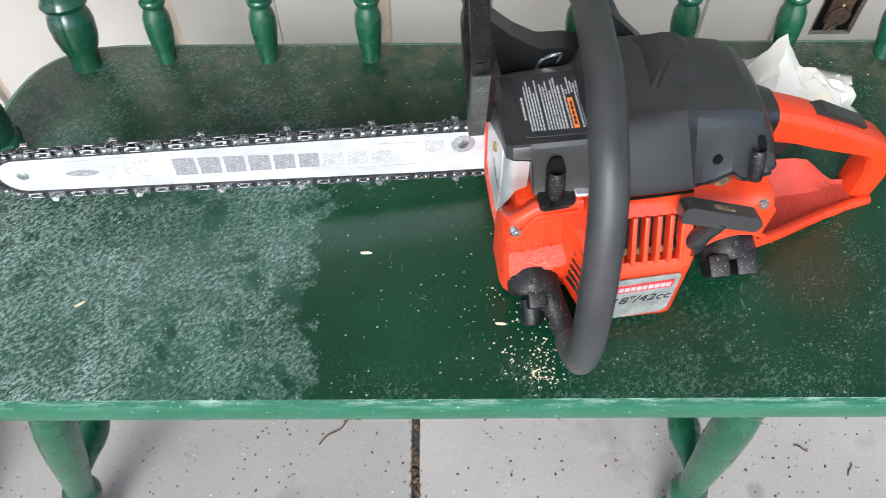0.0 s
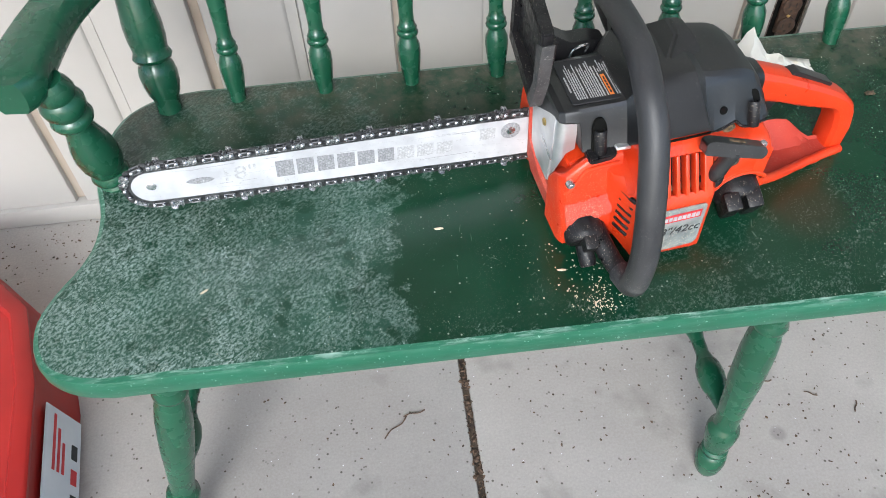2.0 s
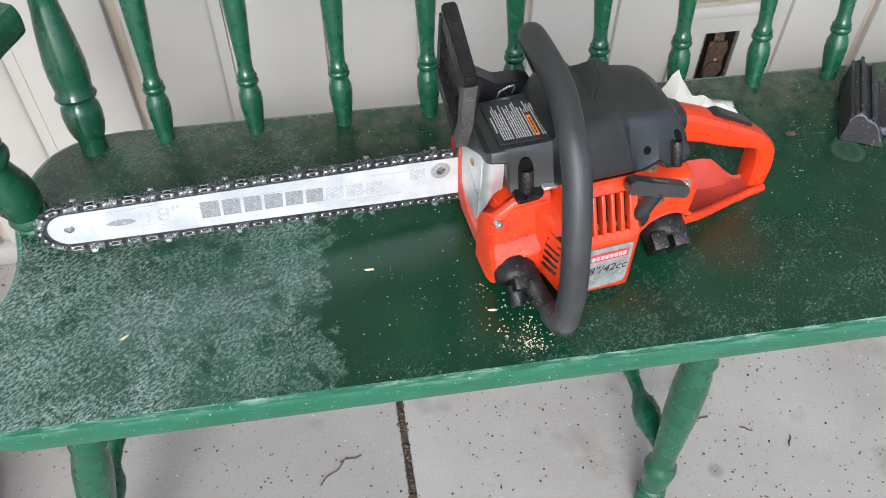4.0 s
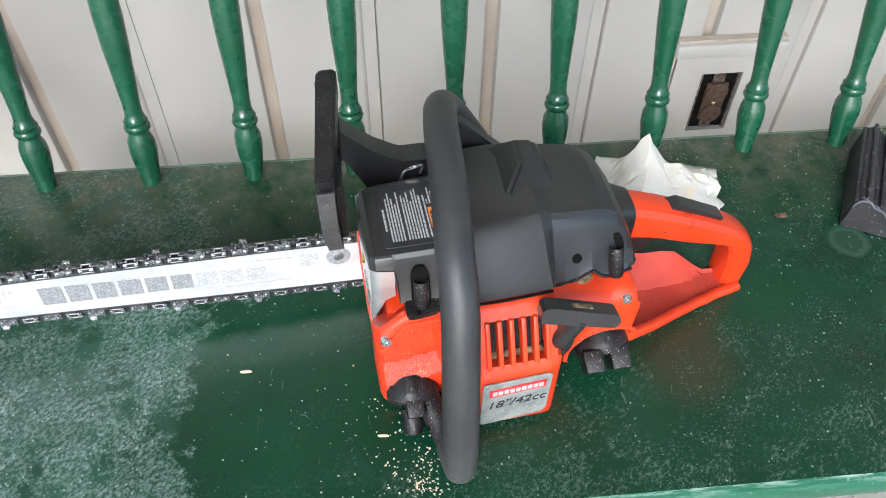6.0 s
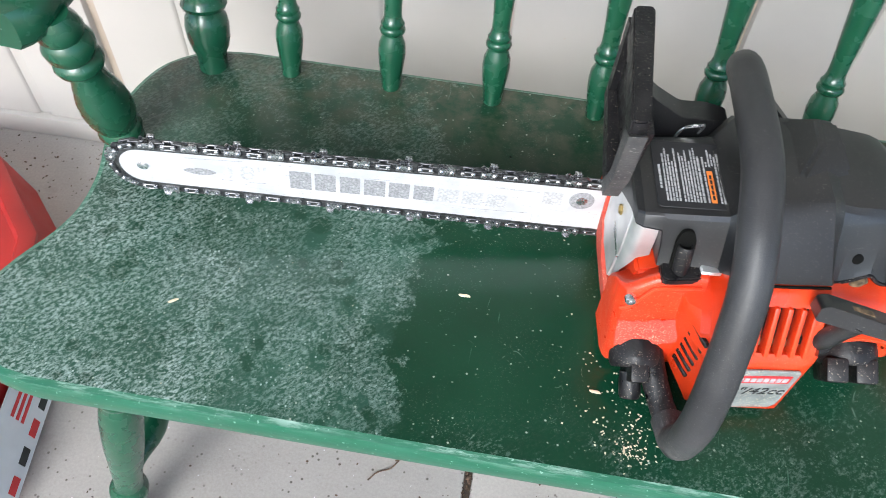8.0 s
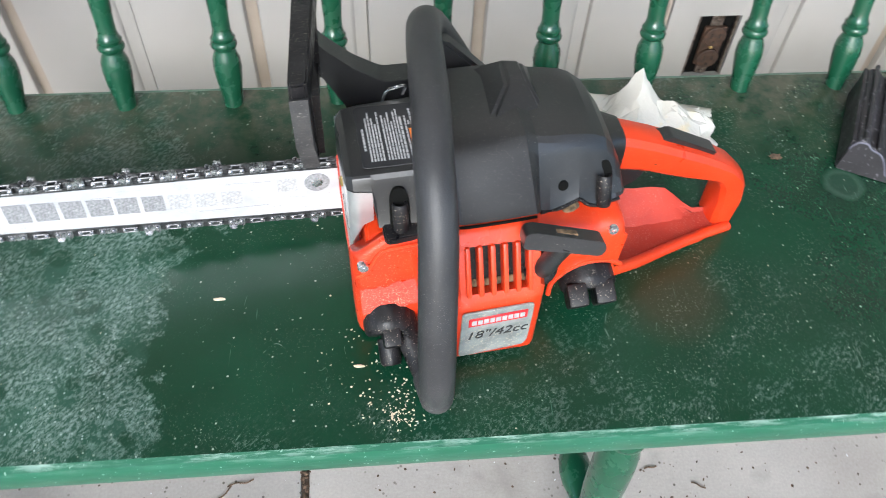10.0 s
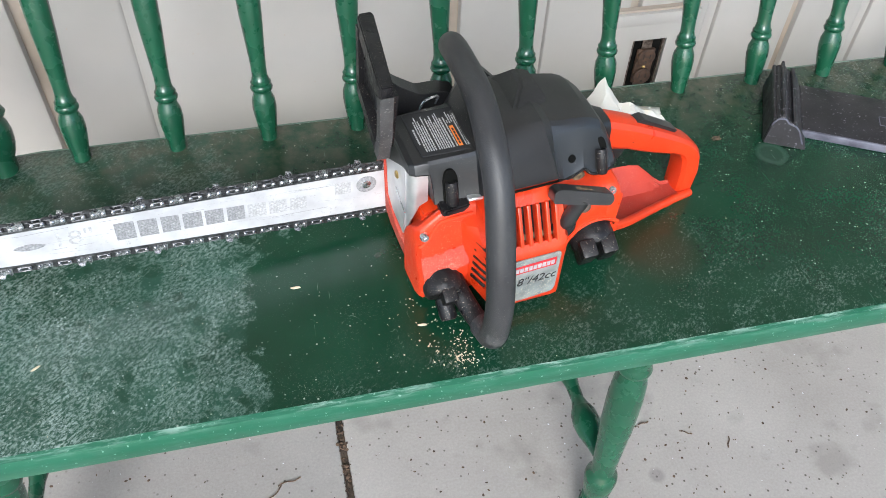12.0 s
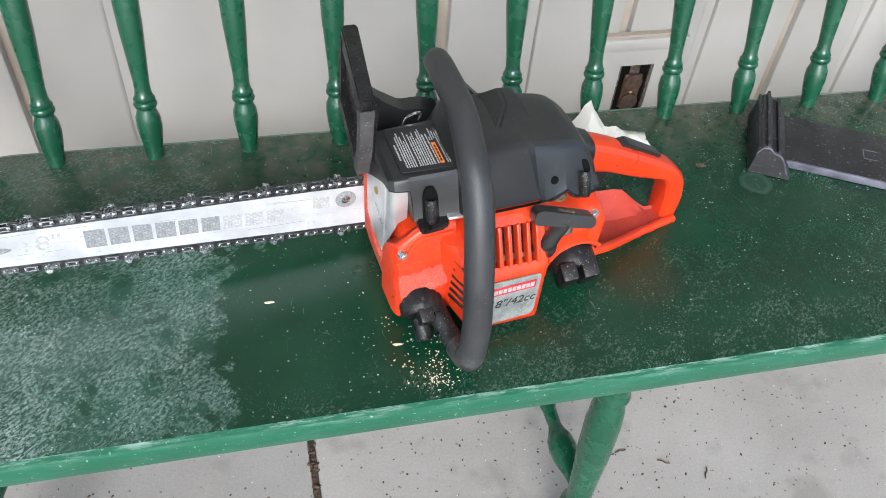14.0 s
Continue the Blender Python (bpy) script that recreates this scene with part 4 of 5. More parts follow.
        part("knob", lathe([(0.0058, -0.020), (0.0064, -0.018), (0.0064, 0.004), (0.0055, 0.007), (0.0042, 0.0068), (0.0038, 0.004)], pose(0, -0.003, 0), 16), M_GRIME, lt)
    part("latch_foot", prism(rounded([(0.035, -0.104), (0.068, -0.101), (0.066, -0.080), (0.036, -0.080)], 0.006, 3), 0.1155, 0.1235, "z", 0.002), M_GRIME, saw, "black latch bracket with sawdust")
    part("cover_lip", box(0.066, 0.082, -0.0965, -0.080, 0.1215, 0.1255, 0.0012, 1), M_ALU, saw, "pale edge of the lid seal")
    part("cover_seam", tube(spline([(0.086, -0.1175, 0.1465), (0.093, -0.1205, 0.1477), (0.120, -0.1210, 0.1485), (0.150, -0.1200, 0.1490)], 4), 0.0012, 6), M_BLACKHOLE, saw)
    wave = spline([(0.160, -0.1015, 0.1305), (0.172, -0.0965, 0.1240), (0.184, -0.0935, 0.1248), (0.195, -0.0918, 0.1290), (0.203, -0.0920, 0.1220), (0.212, -0.0920, 0.1187), (0.232, -0.0890, 0.1205)], 4)
    part("cover_rear_lip", tube(wave, 0.0017, 8), M_GRIME, saw, "wavy dark lip of the cover")
    part("tubing_end", lathe([(0.0036, -0.007), (0.0040, 0.0), (0.0036, 0.007), (0.0022, 0.008)], pose(0.188, -0.094, 0.1215, 0, 70, 20), 12), M_STALE, saw, "short dusty hose end below the cover")


def engine():
    # crankcase core behind the outer shells
    case = rounded([(0.022, 0.100), (0.022, 0.020), (0.034, 0.004), (0.225, 0.004), (0.236, 0.03), (0.236, 0.104), (0.20, 0.106), (0.06, 0.106)], 0.006, 2)
    part("crankcase", prism(case, -0.080, 0.005, "y", 0.004), M_RED, saw, "red engine housing dusted with sawdust")
    front_cheek()
    starter_housing()
    rear_wing()
    filter_cover()
    # muffler shield on the front, with a rolled flank
    part("muffler_shield", prism([(-0.060, 0.156), (-0.063, 0.150), (-0.063, 0.108), (-0.054, 0.050), (0.004, 0.050), (0.013, 0.154)], 0.0105, 0.019, "x", 0.002), M_ALU, saw, "bare sheet-metal muffler shield")
    flank = []
    for k in range(6):
        a = radians(90 * k / 5)
        u, v = 0.0115 + 0.010 * (1 - math.cos(a)), -0.0615 - 0.010 * math.sin(a)
        flank.append([(u, v, 0.154), (u, v, 0.066 + 0.008 * k), (u + 0.0016, v + 0.0012, 0.066 + 0.008 * k), (u + 0.0016, v + 0.0012, 0.154)])
    flank.append([(0.0310, -0.0722, 0.154), (0.0310, -0.0722, 0.112), (0.0310, -0.0706, 0.112), (0.0310, -0.0706, 0.154)])
    part("shield_flank", slab_loft(flank), M_ALU, saw, "bright rolled edge of the shield")
    part("shield_fold", slab_loft([[(0.0125, -0.030, 0.100), (0.0125, -0.034, 0.092), (0.0095, -0.033, 0.094), (0.0095, -0.029, 0.100)], [(0.0125, -0.056, 0.094), (0.0125, -0.059, 0.086), (0.0105, -0.058, 0.088), (0.0105, -0.055, 0.093)]]), M_BRIGHT, saw)
    part("muffler_bolt", lathe([(0.0045, 0), (0.0045, 0.004), (0.003, 0.005)], pose(0.013, -0.034, 0.121, 0, -90), 6), M_BRASS, saw)
    part("clutch_cover", prism(rounded([(0.016, 0.090), (0.012, 0.03), (0.014, 0.0), (0.16, 0.0), (0.17, 0.07), (0.10, 0.105), (0.02, 0.105)], 0.012, 3), 0.028, 0.062, "y", 0.006), M_RED, saw)
    rows = []
    for v, u, hi, th in ((0.017, 0.010, 0.104, 0.006), (0.0125, 0.009, 0.108, 0.006), (0.0095, 0.009, 0.066, 0.009), (-0.030, 0.009, 0.046, 0.014), (-0.060, 0.010, 0.042, 0.016), (-0.080, 0.010, 0.048, 0.016), (-0.100, 0.012, 0.052, 0.014)):
        rows.append([(u, v, hi - 0.004), (u + 0.001, v, 0.03), (u + 0.006, v, 0.004), (u + th, v, 0.004), (u + th, v, hi), (u + 0.003, v, hi)])
    part("front_sill", slab_loft(rows), M_REDDUST, saw, "red sill crusted with pale sawdust")
    for u, v, w in ((0.017, -0.1055, 0.0955), (0.222, -0.1115, 0.1085)):
        part("screw", lathe([(0.0048, -0.003), (0.0048, 0.001), (0.004, 0.0022), (0.0018, 0.0022), (0.0015, 0.0005)], pose(u, v, w, 84), 12), M_BRIGHT, saw)
    # caps: a flat disc with a tall grip across it
    for u, v, w, tilt, sc, turn in ((0.034, -0.119, 0.030, 62, 1.12, 0), (0.214, -0.106, 0.036, 60, 1.30, 12)):
        cap = part("filler_cap", lathe([(0.0185, -0.012), (0.0195, 0.0), (0.019, 0.006), (0.017, 0.0085), (0.0, 0.009)], seg=28), M_GRIME, saw, "oily black filler cap")
        cap.matrix_local = pose(u, v, w, 90 + (90 - tilt), 0, 0) @ Matrix.Scale(sc, 4)
        for side in ((-1, 1) if u > 0.1 else (0,)):
            lug = part("cap_lug", box(-0.0068, 0.0068, -0.018, 0.018, 0.004, 0.020, 0.0022, 2), M_GRIME, cap)
            lug.matrix_local = pose(0.0094 * side, 0, 0, 0, 0, turn)
    spout = part("cap_spout", lathe([(0.0095, 0.0), (0.0092, 0.020), (0.0078, 0.023), (0.0055, 0.0232), (0.0050, 0.017)], seg=18), M_GRIME, saw, "hollow oily stub below the cap")
    spout.matrix_local = pose(0.0315, -0.129, 0.021, 124)
    # pull handle
    tee = part("pull_handle", prism(rounded([(-0.031, -0.007), (0.031, -0.0065), (0.034, 0.0), (0.030, 0.0065), (-0.026, 0.0085), (-0.032, 0.0055)], 0.003, 3), -0.0075, 0.0075, "y", 0.0025, 3), M_BLACK, saw, "black starter pull handle")
    tee.matrix_local = pose(0.1635, -0.143, 0.1465, -16, 12, -7)
    part("tee_hollow", box(-0.008, 0.010, -0.0035, 0.0035, 0.0062, 0.0079, 0.001, 1), M_STALE, tee, "hollow packed with sawdust")
    part("rusty_bolt", lathe([(0.0062, 0), (0.006, 0.003), (0.003, 0.0052), (0.0005, 0.0058)], pose(0.192, -0.1125, 0.094, 90), 16), M_RUST, saw)
    part("pull_stem", tube(spline([(0.166, -0.143, 0.144), (0.161, -0.1425, 0.130), (0.156, -0.141, 0.116), (0.153, -0.134, 0.105)], 4), [0.0095, 0.0092, 0.0088, 0.0085, 0.0082, 0.008, 0.008, 0.0085, 0.009, 0.0097, 0.0104, 0.011, 0.0115]), M_BLACK, saw)
    part("pull_boot", lathe([(0.0140, -0.010), (0.0140, 0.003), (0.012, 0.006), (0.009, 0.0075)], pose(0.1535, -0.1365, 0.105, 58, 0, 8), 24), M_GRIME, saw)


engine()


def front_handle():
    pts = spline([(0.135, 0.085, 0.130), (0.110, 0.066, 0.180), (0.094, 0.044, 0.211), (0.083, 0.000, 0.232), (0.072, -0.085, 0.244), (0.066, -0.132, 0.231), (0.064, -0.160, 0.208), (0.061, -0.181, 0.175), (0.058, -0.200, 0.128), (0.058, -0.206, 0.085), (0.060, -0.199, 0.040), (0.062, -0.188, 0.020), (0.060, -0.168, 0.014)], 6)
    part("front_handle", tube(pts, 0.0138, 18), M_GRIP, saw, "dark grey rubber-gripped front handle")
    low = spline([(0.0588, -0.2035, 0.062), (0.0600, -0.199, 0.040), (0.0620, -0.188, 0.020), (0.0603, -0.170, 0.0142)], 5)
    part("grip_wear", tube(low, [0.01375 + 0.0003 * math.sin(math.pi * i / 15) for i in range(16)], 18), M_WORN, saw, "scuffed dusty end of the grip")
    pts = spline([(0.061, -0.178, 0.016), (0.055, -0.155, 0.018), (0.048, -0.130, 0.030), (0.045, -0.10, 0.04)], 5)
    part("handle_foot", tube(pts, 0.011, 12, 0.9), M_GRIME, saw)
    web = prism([(0.094, 0.205), (0.108, 0.202), (0.158, 0.150), (0.150, 0.120), (0.110, 0.130)], 0.028, 0.046, "y", 0.003)
    part("handle_web", web, M_BLACK, saw)


front_handle()


def hand_guard():
    top = part("hand_guard", prism(rounded([(-0.008, 0.032), (0.008, 0.032), (-0.008, -0.088), (-0.021, -0.088)], 0.004, 2), 0.250, 0.272, "z", 0.004), M_GRIME, saw, "black chain-brake hand guard full of sawdust")
    part("guard_leg", slab_loft([[(-0.021, -0.093, 0.264), (-0.009, -0.093, 0.264), (-0.008, -0.078, 0.255), (-0.020, -0.076, 0.255)], [(-0.021, -0.086, 0.215), (-0.009, -0.086, 0.215), (-0.008, -0.072, 0.21), (-0.020, -0.072, 0.21)], [(-0.018, -0.064, 0.172), (-0.006, -0.064, 0.172), (-0.006, -0.052, 0.174), (-0.018, -0.052, 0.174)]]), M_WORN, top, "scuffed grey lower end")
    part("guard_low", slab_loft([[(-0.018, -0.066, 0.186), (-0.006, -0.066, 0.186), (-0.006, -0.058, 0.174), (-0.018, -0.058, 0.174)], [(-0.012, 0.030, 0.200), (0.004, 0.030, 0.200), (0.004, 0.030, 0.184), (-0.012, 0.030, 0.184)]]), M_GRIME, top)
    part("guard_rib", slab_loft([[(-0.010, 0.030, 0.262), (0.006, 0.030, 0.262), (0.006, 0.022, 0.262), (-0.010, 0.022, 0.262)], [(-0.012, 0.032, 0.184), (0.004, 0.032, 0.184), (0.004, 0.022, 0.184), (-0.012, 0.022, 0.184)]]), M_GRIME, top)
    part("guard_panel", slab_loft([[(-0.006, -0.080, 0.255), (-0.001, -0.080, 0.255), (-0.001, 0.026, 0.258), (-0.005, 0.026, 0.258)], [(-0.006, -0.060, 0.182), (-0.001, -0.060, 0.182), (-0.001, 0.026, 0.190), (-0.006, 0.026, 0.190)]]), M_GRIME, top)
    part("guard_arm", prism(rounded([(-0.004, 0.222), (0.010, 0.203), (0.033, 0.181), (0.056, 0.166), (0.078, 0.166), (0.098, 0.160), (0.100, 0.12), (0.045, 0.122), (0.026, 0.136), (0.008, 0.172), (-0.004, 0.190)], 0.005, 3), 0.030, 0.052, "y", 0.003), M_BLACK, top)
    part("brake_spring", tube(spline([(0.052, 0.022, 0.150), (0.056, 0.020, 0.164), (0.066, 0.018, 0.170), (0.072, 0.020, 0.168), (0.070, 0.022, 0.158)], 5), 0.0014, 8), M_BRIGHT, saw)


hand_guard()


def rear_handle():
    T = [(0.246, 0.143), (0.262, 0.137), (0.284, 0.128), (0.308, 0.1165), (0.330, 0.106), (0.354, 0.093), (0.373, 0.080), (0.386, 0.067), (0.392, 0.054), (0.396, 0.032), (0.393, 0.004)]
    B = [(0.249, 0.099), (0.262, 0.097), (0.281, 0.092), (0.303, 0.083), (0.322, 0.076), (0.339, 0.071), (0.353, 0.068), (0.359, 0.063), (0.363, 0.055), (0.367, 0.036), (0.368, 0.002)]
    rows = []
    for i, ((tu, tw), (bu, bw)) in enumerate(zip(T, B)):
        t, b = Vector((tu, 0, tw)), Vector((bu, 0, bw))
        ring = []
        for a, v in ((0.0, -0.024), (0.0, -0.033), (0.06, -0.040), (0.20, -0.0445), (0.5, -0.0460), (0.80, -0.0450), (0.95, -0.041), (1.0, -0.035), (1.0, -0.022), (0.93, -0.014), (0.75, -0.010), (0.25, -0.010), (0.07, -0.015)):
            p = t.lerp(b, a)
            ring.append((p.x, v, p.z))
        rows.append(ring)
    part("rear_handle", slab_loft(rows), M_RED, saw, "glossy red rear handle", crease=24)
    # wide lower guard, hollow on top and full of dust, with a bright rim along its outer edge
    stations = ((0.234, -0.112, 0.054, -0.020, 0.062), (0.262, -0.098, 0.039, -0.020, 0.052), (0.287, -0.085, 0.028, -0.020, 0.046), (0.306, -0.076, 0.022, -0.020, 0.045), (0.320, -0.070, 0.018, -0.020, 0.041), (0.332, -0.064, 0.014, -0.021, 0.030), (0.344, -0.060, 0.011, -0.022, 0.018), (0.356, -0.055, 0.009, -0.024, 0.009), (0.370, -0.051, 0.007, -0.024, 0.008), (0.386, -0.047, 0.006, -0.022, 0.010))
    pan, rim = [], []
    for u, nv, nw, fv, fw in stations:
        mv, mw = (nv + fv) / 2, min(nw, fw) * 0.55
        pan.append([(u, nv + 0.002, nw - 0.010), (u, nv + 0.004, nw - 0.003), (u, mv - 0.012, mw), (u, mv + 0.012, mw + 0.001), (u, fv - 0.004, fw - 0.004), (u, fv, fw), (u, fv + 0.003, fw - 0.003), (u, mv, max(0.0005, mw - 0.008))])
        rim.append(Vector((u, nv, nw - 0.003)))
    part("lower_guard", slab_loft(pan), M_PAN, saw, "sawdust-covered hollow of the rear guard")
    part("guard_rim", tube(spline(rim, 3), 0.0054, 12), M_RED, saw)
    rows = []
    for u, hi, lo, v0, v1 in ((0.222, 0.150, 0.104, -0.058, 0.002), (0.234, 0.147, 0.103, -0.052, -0.004), (0.242, 0.1445, 0.101, -0.0480, -0.007), (0.250, 0.142, 0.098, -0.0465, -0.009)):
        rows.append([(u, v, w) for v, w in rounded([(v0, lo), (v1, lo), (v1, hi), (v0, hi)], 0.013, 4)])
    part("handle_collar", slab_loft(rows), M_BLACK, saw)
    part("throttle_trigger", prism(rounded([(0.250, 0.104), (0.282, 0.098), (0.274, 0.082), (0.262, 0.074), (0.254, 0.078)], 0.004, 3), -0.040, -0.024, "y", 0.003), M_BLACK, saw)
    lock = part("throttle_lock", prism(rounded([(0.0, -0.002), (0.066, -0.002), (0.068, 0.004), (0.012, 0.0065)], 0.002, 3), -0.0075, 0.0075, "y", 0.002), M_BLACK, saw)
    lock.matrix_local = pose(0.286, -0.027, 0.1255, 0, 25.5, 0)
    for u, w in ((0.257, 0.118), (0.284, 0.108)):
        part("screw_hole", lathe([(0.0022, -0.002), (0.0022, 0.0006), (0.0015, 0.0006)], pose(u, -0.0452, w, 90), 10), M_GAP, saw)


rear_handle()


def warning_label():
    st = part("warning_label", prism(rounded([(0.0, 0.0), (0.074, 0.0), (0.074, 0.068), (0.0, 0.068)], 0.004, 3), -0.0004, 0.0006, "z", 0.0003, 1), M_STICKER, saw, "black warning label with white print")
    st.matrix_local = pose(0.0255, -0.0665, 0.1662, 0.4, 0.6, 0)
    rnd = random.Random(4)
    x, line = 0.0035, 0
    while x < 0.068:
        thick = 0.0017 if line in (0, 12) else 0.0013
        if line == 0:
            y0, y1 = 0.018, 0.042
        else:
            y0, y1 = 0.006, 0.062 - rnd.random() * 0.010 - (0.014 if line % 5 == 4 else 0.0)
        while y0 < y1:
            w = rnd.uniform(0.0018, 0.0058)
            if not (0.040 < x < 0.0465 and y0 < 0.040) and not (0.061 < x < 0.0675 and y0 < 0.034):
                part("print_word", box(x, x + thick, y0, min(y0 + w, y1), 0.0007, 0.0009), M_WHITEINK, st)
            y0 += w + 0.0007
        x += 0.0038 if line in (0, 5, 12) else 0.0024
        line += 1
    for x, y0, y1 in ((0.0412, 0.006, 0.038), (0.0622, 0.006, 0.032)):
        stripe = part("print_stripe", box(x, x + 0.0044, y0, y1, 0.0008, 0.0011), M_ORANGE, st, "orange heading stripe")
        for k in range(5):
            part("print_word", box(x + 0.0013, x + 0.0031, y0 + 0.003 + 0.0052 * k, y0 + 0.007 + 0.0052 * k, 0.0010, 0.0013), M_STICKER, stripe)

warning_label()


# ---- other things ----
def floor_case():
    """A low red plastic case on the floor beside the bench, with a printed card on its flank."""
    top = thing("storage_case", pose(-0.022, 0.0, 0), "red plastic case with white printed card on flank", "case")
    out = [(-0.555, 0.28), (-0.585, 0.50), (-0.625, 0.64), (-0.76, 0.785), (-1.05, 0.80), (-1.05, 0.28)]
    low = [(-0.535, 0.27), (-0.565, 0.51), (-0.605, 0.655), (-0.75, 0.805), (-1.07, 0.82), (-1.07, 0.27)]
    part("body", slab_loft([[(x, y, 0.0) for x, y in low], [(x, y, 0.115) for x, y in out]]), M_CASE, top)
    cx, cy = -0.8, 0.52
    rows = []
    for s, z in ((1.0, 0.115), (1.012, 0.118), (1.012, 0.124), (0.99, 0.128), (0.90, 0.130), (0.87, 0.122), (0.70, 0.122), (0.67, 0.130)):
        rows.append([(cx + (x - cx) * s, cy + (y - cy) * s, z) for x, y in out])
    part("lid", slab_loft(rows), M_CASE, top, "ridged red lid")
    a, b = Vector((-0.545, 0.285, 0)), Vector((-0.572, 0.485, 0))
    d = (b - a).normalized()
    out_n = Vector((d.y, -d.x, 0))
    card = part("card", box(0, 0.20, 0, 0.085, 0, 0.0015), M_CARD, top, "white card with red and black print")
    x_axis, y_axis = d, (Vector((0, 0, 1)) - out_n * 0.22).normalized()
    z_axis = x_axis.cross(y_axis)
    m = Matrix((x_axis, y_axis, z_axis)).transposed().to_4x4()
    base = a + out_n * 0.016 + Vector((0, 0, 0.014))
    card.matrix_local = Matrix.Translation(base) @ m
    rnd = random.Random(5)
    for i in range(3):
        part("print_bar", box(0.10, 0.19 - 0.02 * i, 0.060 - 0.011 * i, 0.066 - 0.011 * i, 0.0014, 0.002), M_BADGE, card)
    for i in range(4):
        part("print_patch", box(0.012 + 0.04 * i, 0.036 + 0.04 * i, 0.008, 0.022, 0.0014, 0.002), M_TEXT if i % 2 else M_BADGE, card)


def tray():
    """A black moulded tray: a ribbed end wall and a thin floor with a turned-up rim."""
    top = thing("plastic_tray", pose(0.631, 0.567, SEAT_Z, 0, 0, -29), "scuffed black plastic tray with ribbed end wall", "tray")
    sec = rounded([(0.0, 0.0), (0.058, 0.0), (0.048, 0.012), (0.040, 0.028), (0.034, 0.035), (0.022, 0.038), (0.018, 0.044), (0.008, 0.043), (0.003, 0.034)], 0.003, 2)
    part("end_wall", prism(sec, 0.004, 0.128, "y", 0.0015, 1), M_TRAY, top)
    part("end_face", prism([(x * 0.97 + 0.001, z * 0.97 + 0.0005) for x, z in sec], 0.0, 0.0045, "y", 0.0008, 1), M_TRAY, top)
    # Thin pale tube stands in for the highlight on the end's contour.
    part("edge_highlight", tube([Vector((x * 0.97 + 0.001, 0.0, z * 0.97 + 0.0005)) for x, z in sec[6:]], 0.0011, 6), M_TRAYEDGE, top, "pale highlight line along the edge")
    for k, (x, z) in enumerate(((0.014, 0.044), (0.0045, 0.036), (0.030, 0.036))):
        part("rib", box(x - 0.0022, x + 0.0022, 0.002, 0.130, z - 0.002, z + 0.005, 0.0015, 2), M_TRAY, top)
    part("floor_plate", box(0.05, 0.30, 0.030, 0.140, 0.001, 0.010, 0.002), M_TRAY, top)
    part("rim", box(0.048, 0.30, 0.027, 0.0315, 0.0005, 0.012, 0.002), M_TRAYEDGE, top, "worn violet-grey rim")
    for x, y, w, h in ((0.155, 0.075, 0.018, 0.001), (0.155, 0.095, 0.018, 0.001), (0.154, 0.075, 0.001, 0.02), (0.185, 0.075, 0.001, 0.02), (0.190, 0.085, 0.012, 0.001), (0.210, 0.075, 0.018, 0.001), (0.210, 0.095, 0.018, 0.001)):
        part("embossed_bar", box(x, x + w, y, y + h, 0.0098, 0.0106), M_TRAYEDGE, top)


def paper_towel():
    """A crumpled sheet: one steep fold with a peak, creased into flat facets, spread out low towards one end."""
    bm = bmesh.new()
    rnd = random.Random(8)
    n, k = 22, 13
    vs = []
    for i in range(n + 1):
        row = []
        for j in range(k + 1):
            a, b = i / n, j / k
            x, y = (a - 0.40) * 0.140, (b - 0.60) * 0.075
            peak = max(0.0, 1.0 - abs(a - 0.36) / (0.30 if a > 0.36 else 0.24)) * 0.060
            low = max(0.0, 1.0 - abs(a - 0.66) / 0.34) * 0.026
            fold = max(0.0, 1.0 - abs(b - 0.62) / (0.62 if b < 0.62 else 0.40))
            z = max(peak, low) * fold
            z += 0.010 * abs(((a * 3.1 + b * 1.7) % 1.0) - 0.5) * fold + rnd.uniform(-0.0016, 0.0016)
            edge = 0.006 * noise.noise(Vector((a * 6, b * 6, 4)))
            row.append(bm.verts.new((x + edge + rnd.uniform(-0.0015, 0.0015), y + 0.10 * z + 0.006 * noise.noise(Vector((a * 5, 9, b * 5))) + rnd.uniform(-0.0012, 0.0012), max(z, 0.0014) + 0.0006)))
        vs.append(row)
    for i in range(n):
        for j in range(k):
            quad = (vs[i][j], vs[i + 1][j], vs[i + 1][j + 1], vs[i][j + 1])
            if (i + j) % 2:
                bm.faces.new(quad[:3])
                bm.faces.new((quad[0], quad[2], quad[3]))
            else:
                bm.faces.new((quad[0], quad[1], quad[3]))
                bm.faces.new(quad[1:])
    ob = part("paper_towel", bm, M_PAPER, crease=24)
    so = ob.modifiers.new("thickness", "SOLIDIFY")
    so.thickness = 0.0006
    ob.matrix_world = pose(0.436, 0.655, SEAT_Z, 0, 0, -14)
    tagged(ob, "crumpled white paper towel with yellowish stain", "paper towel")


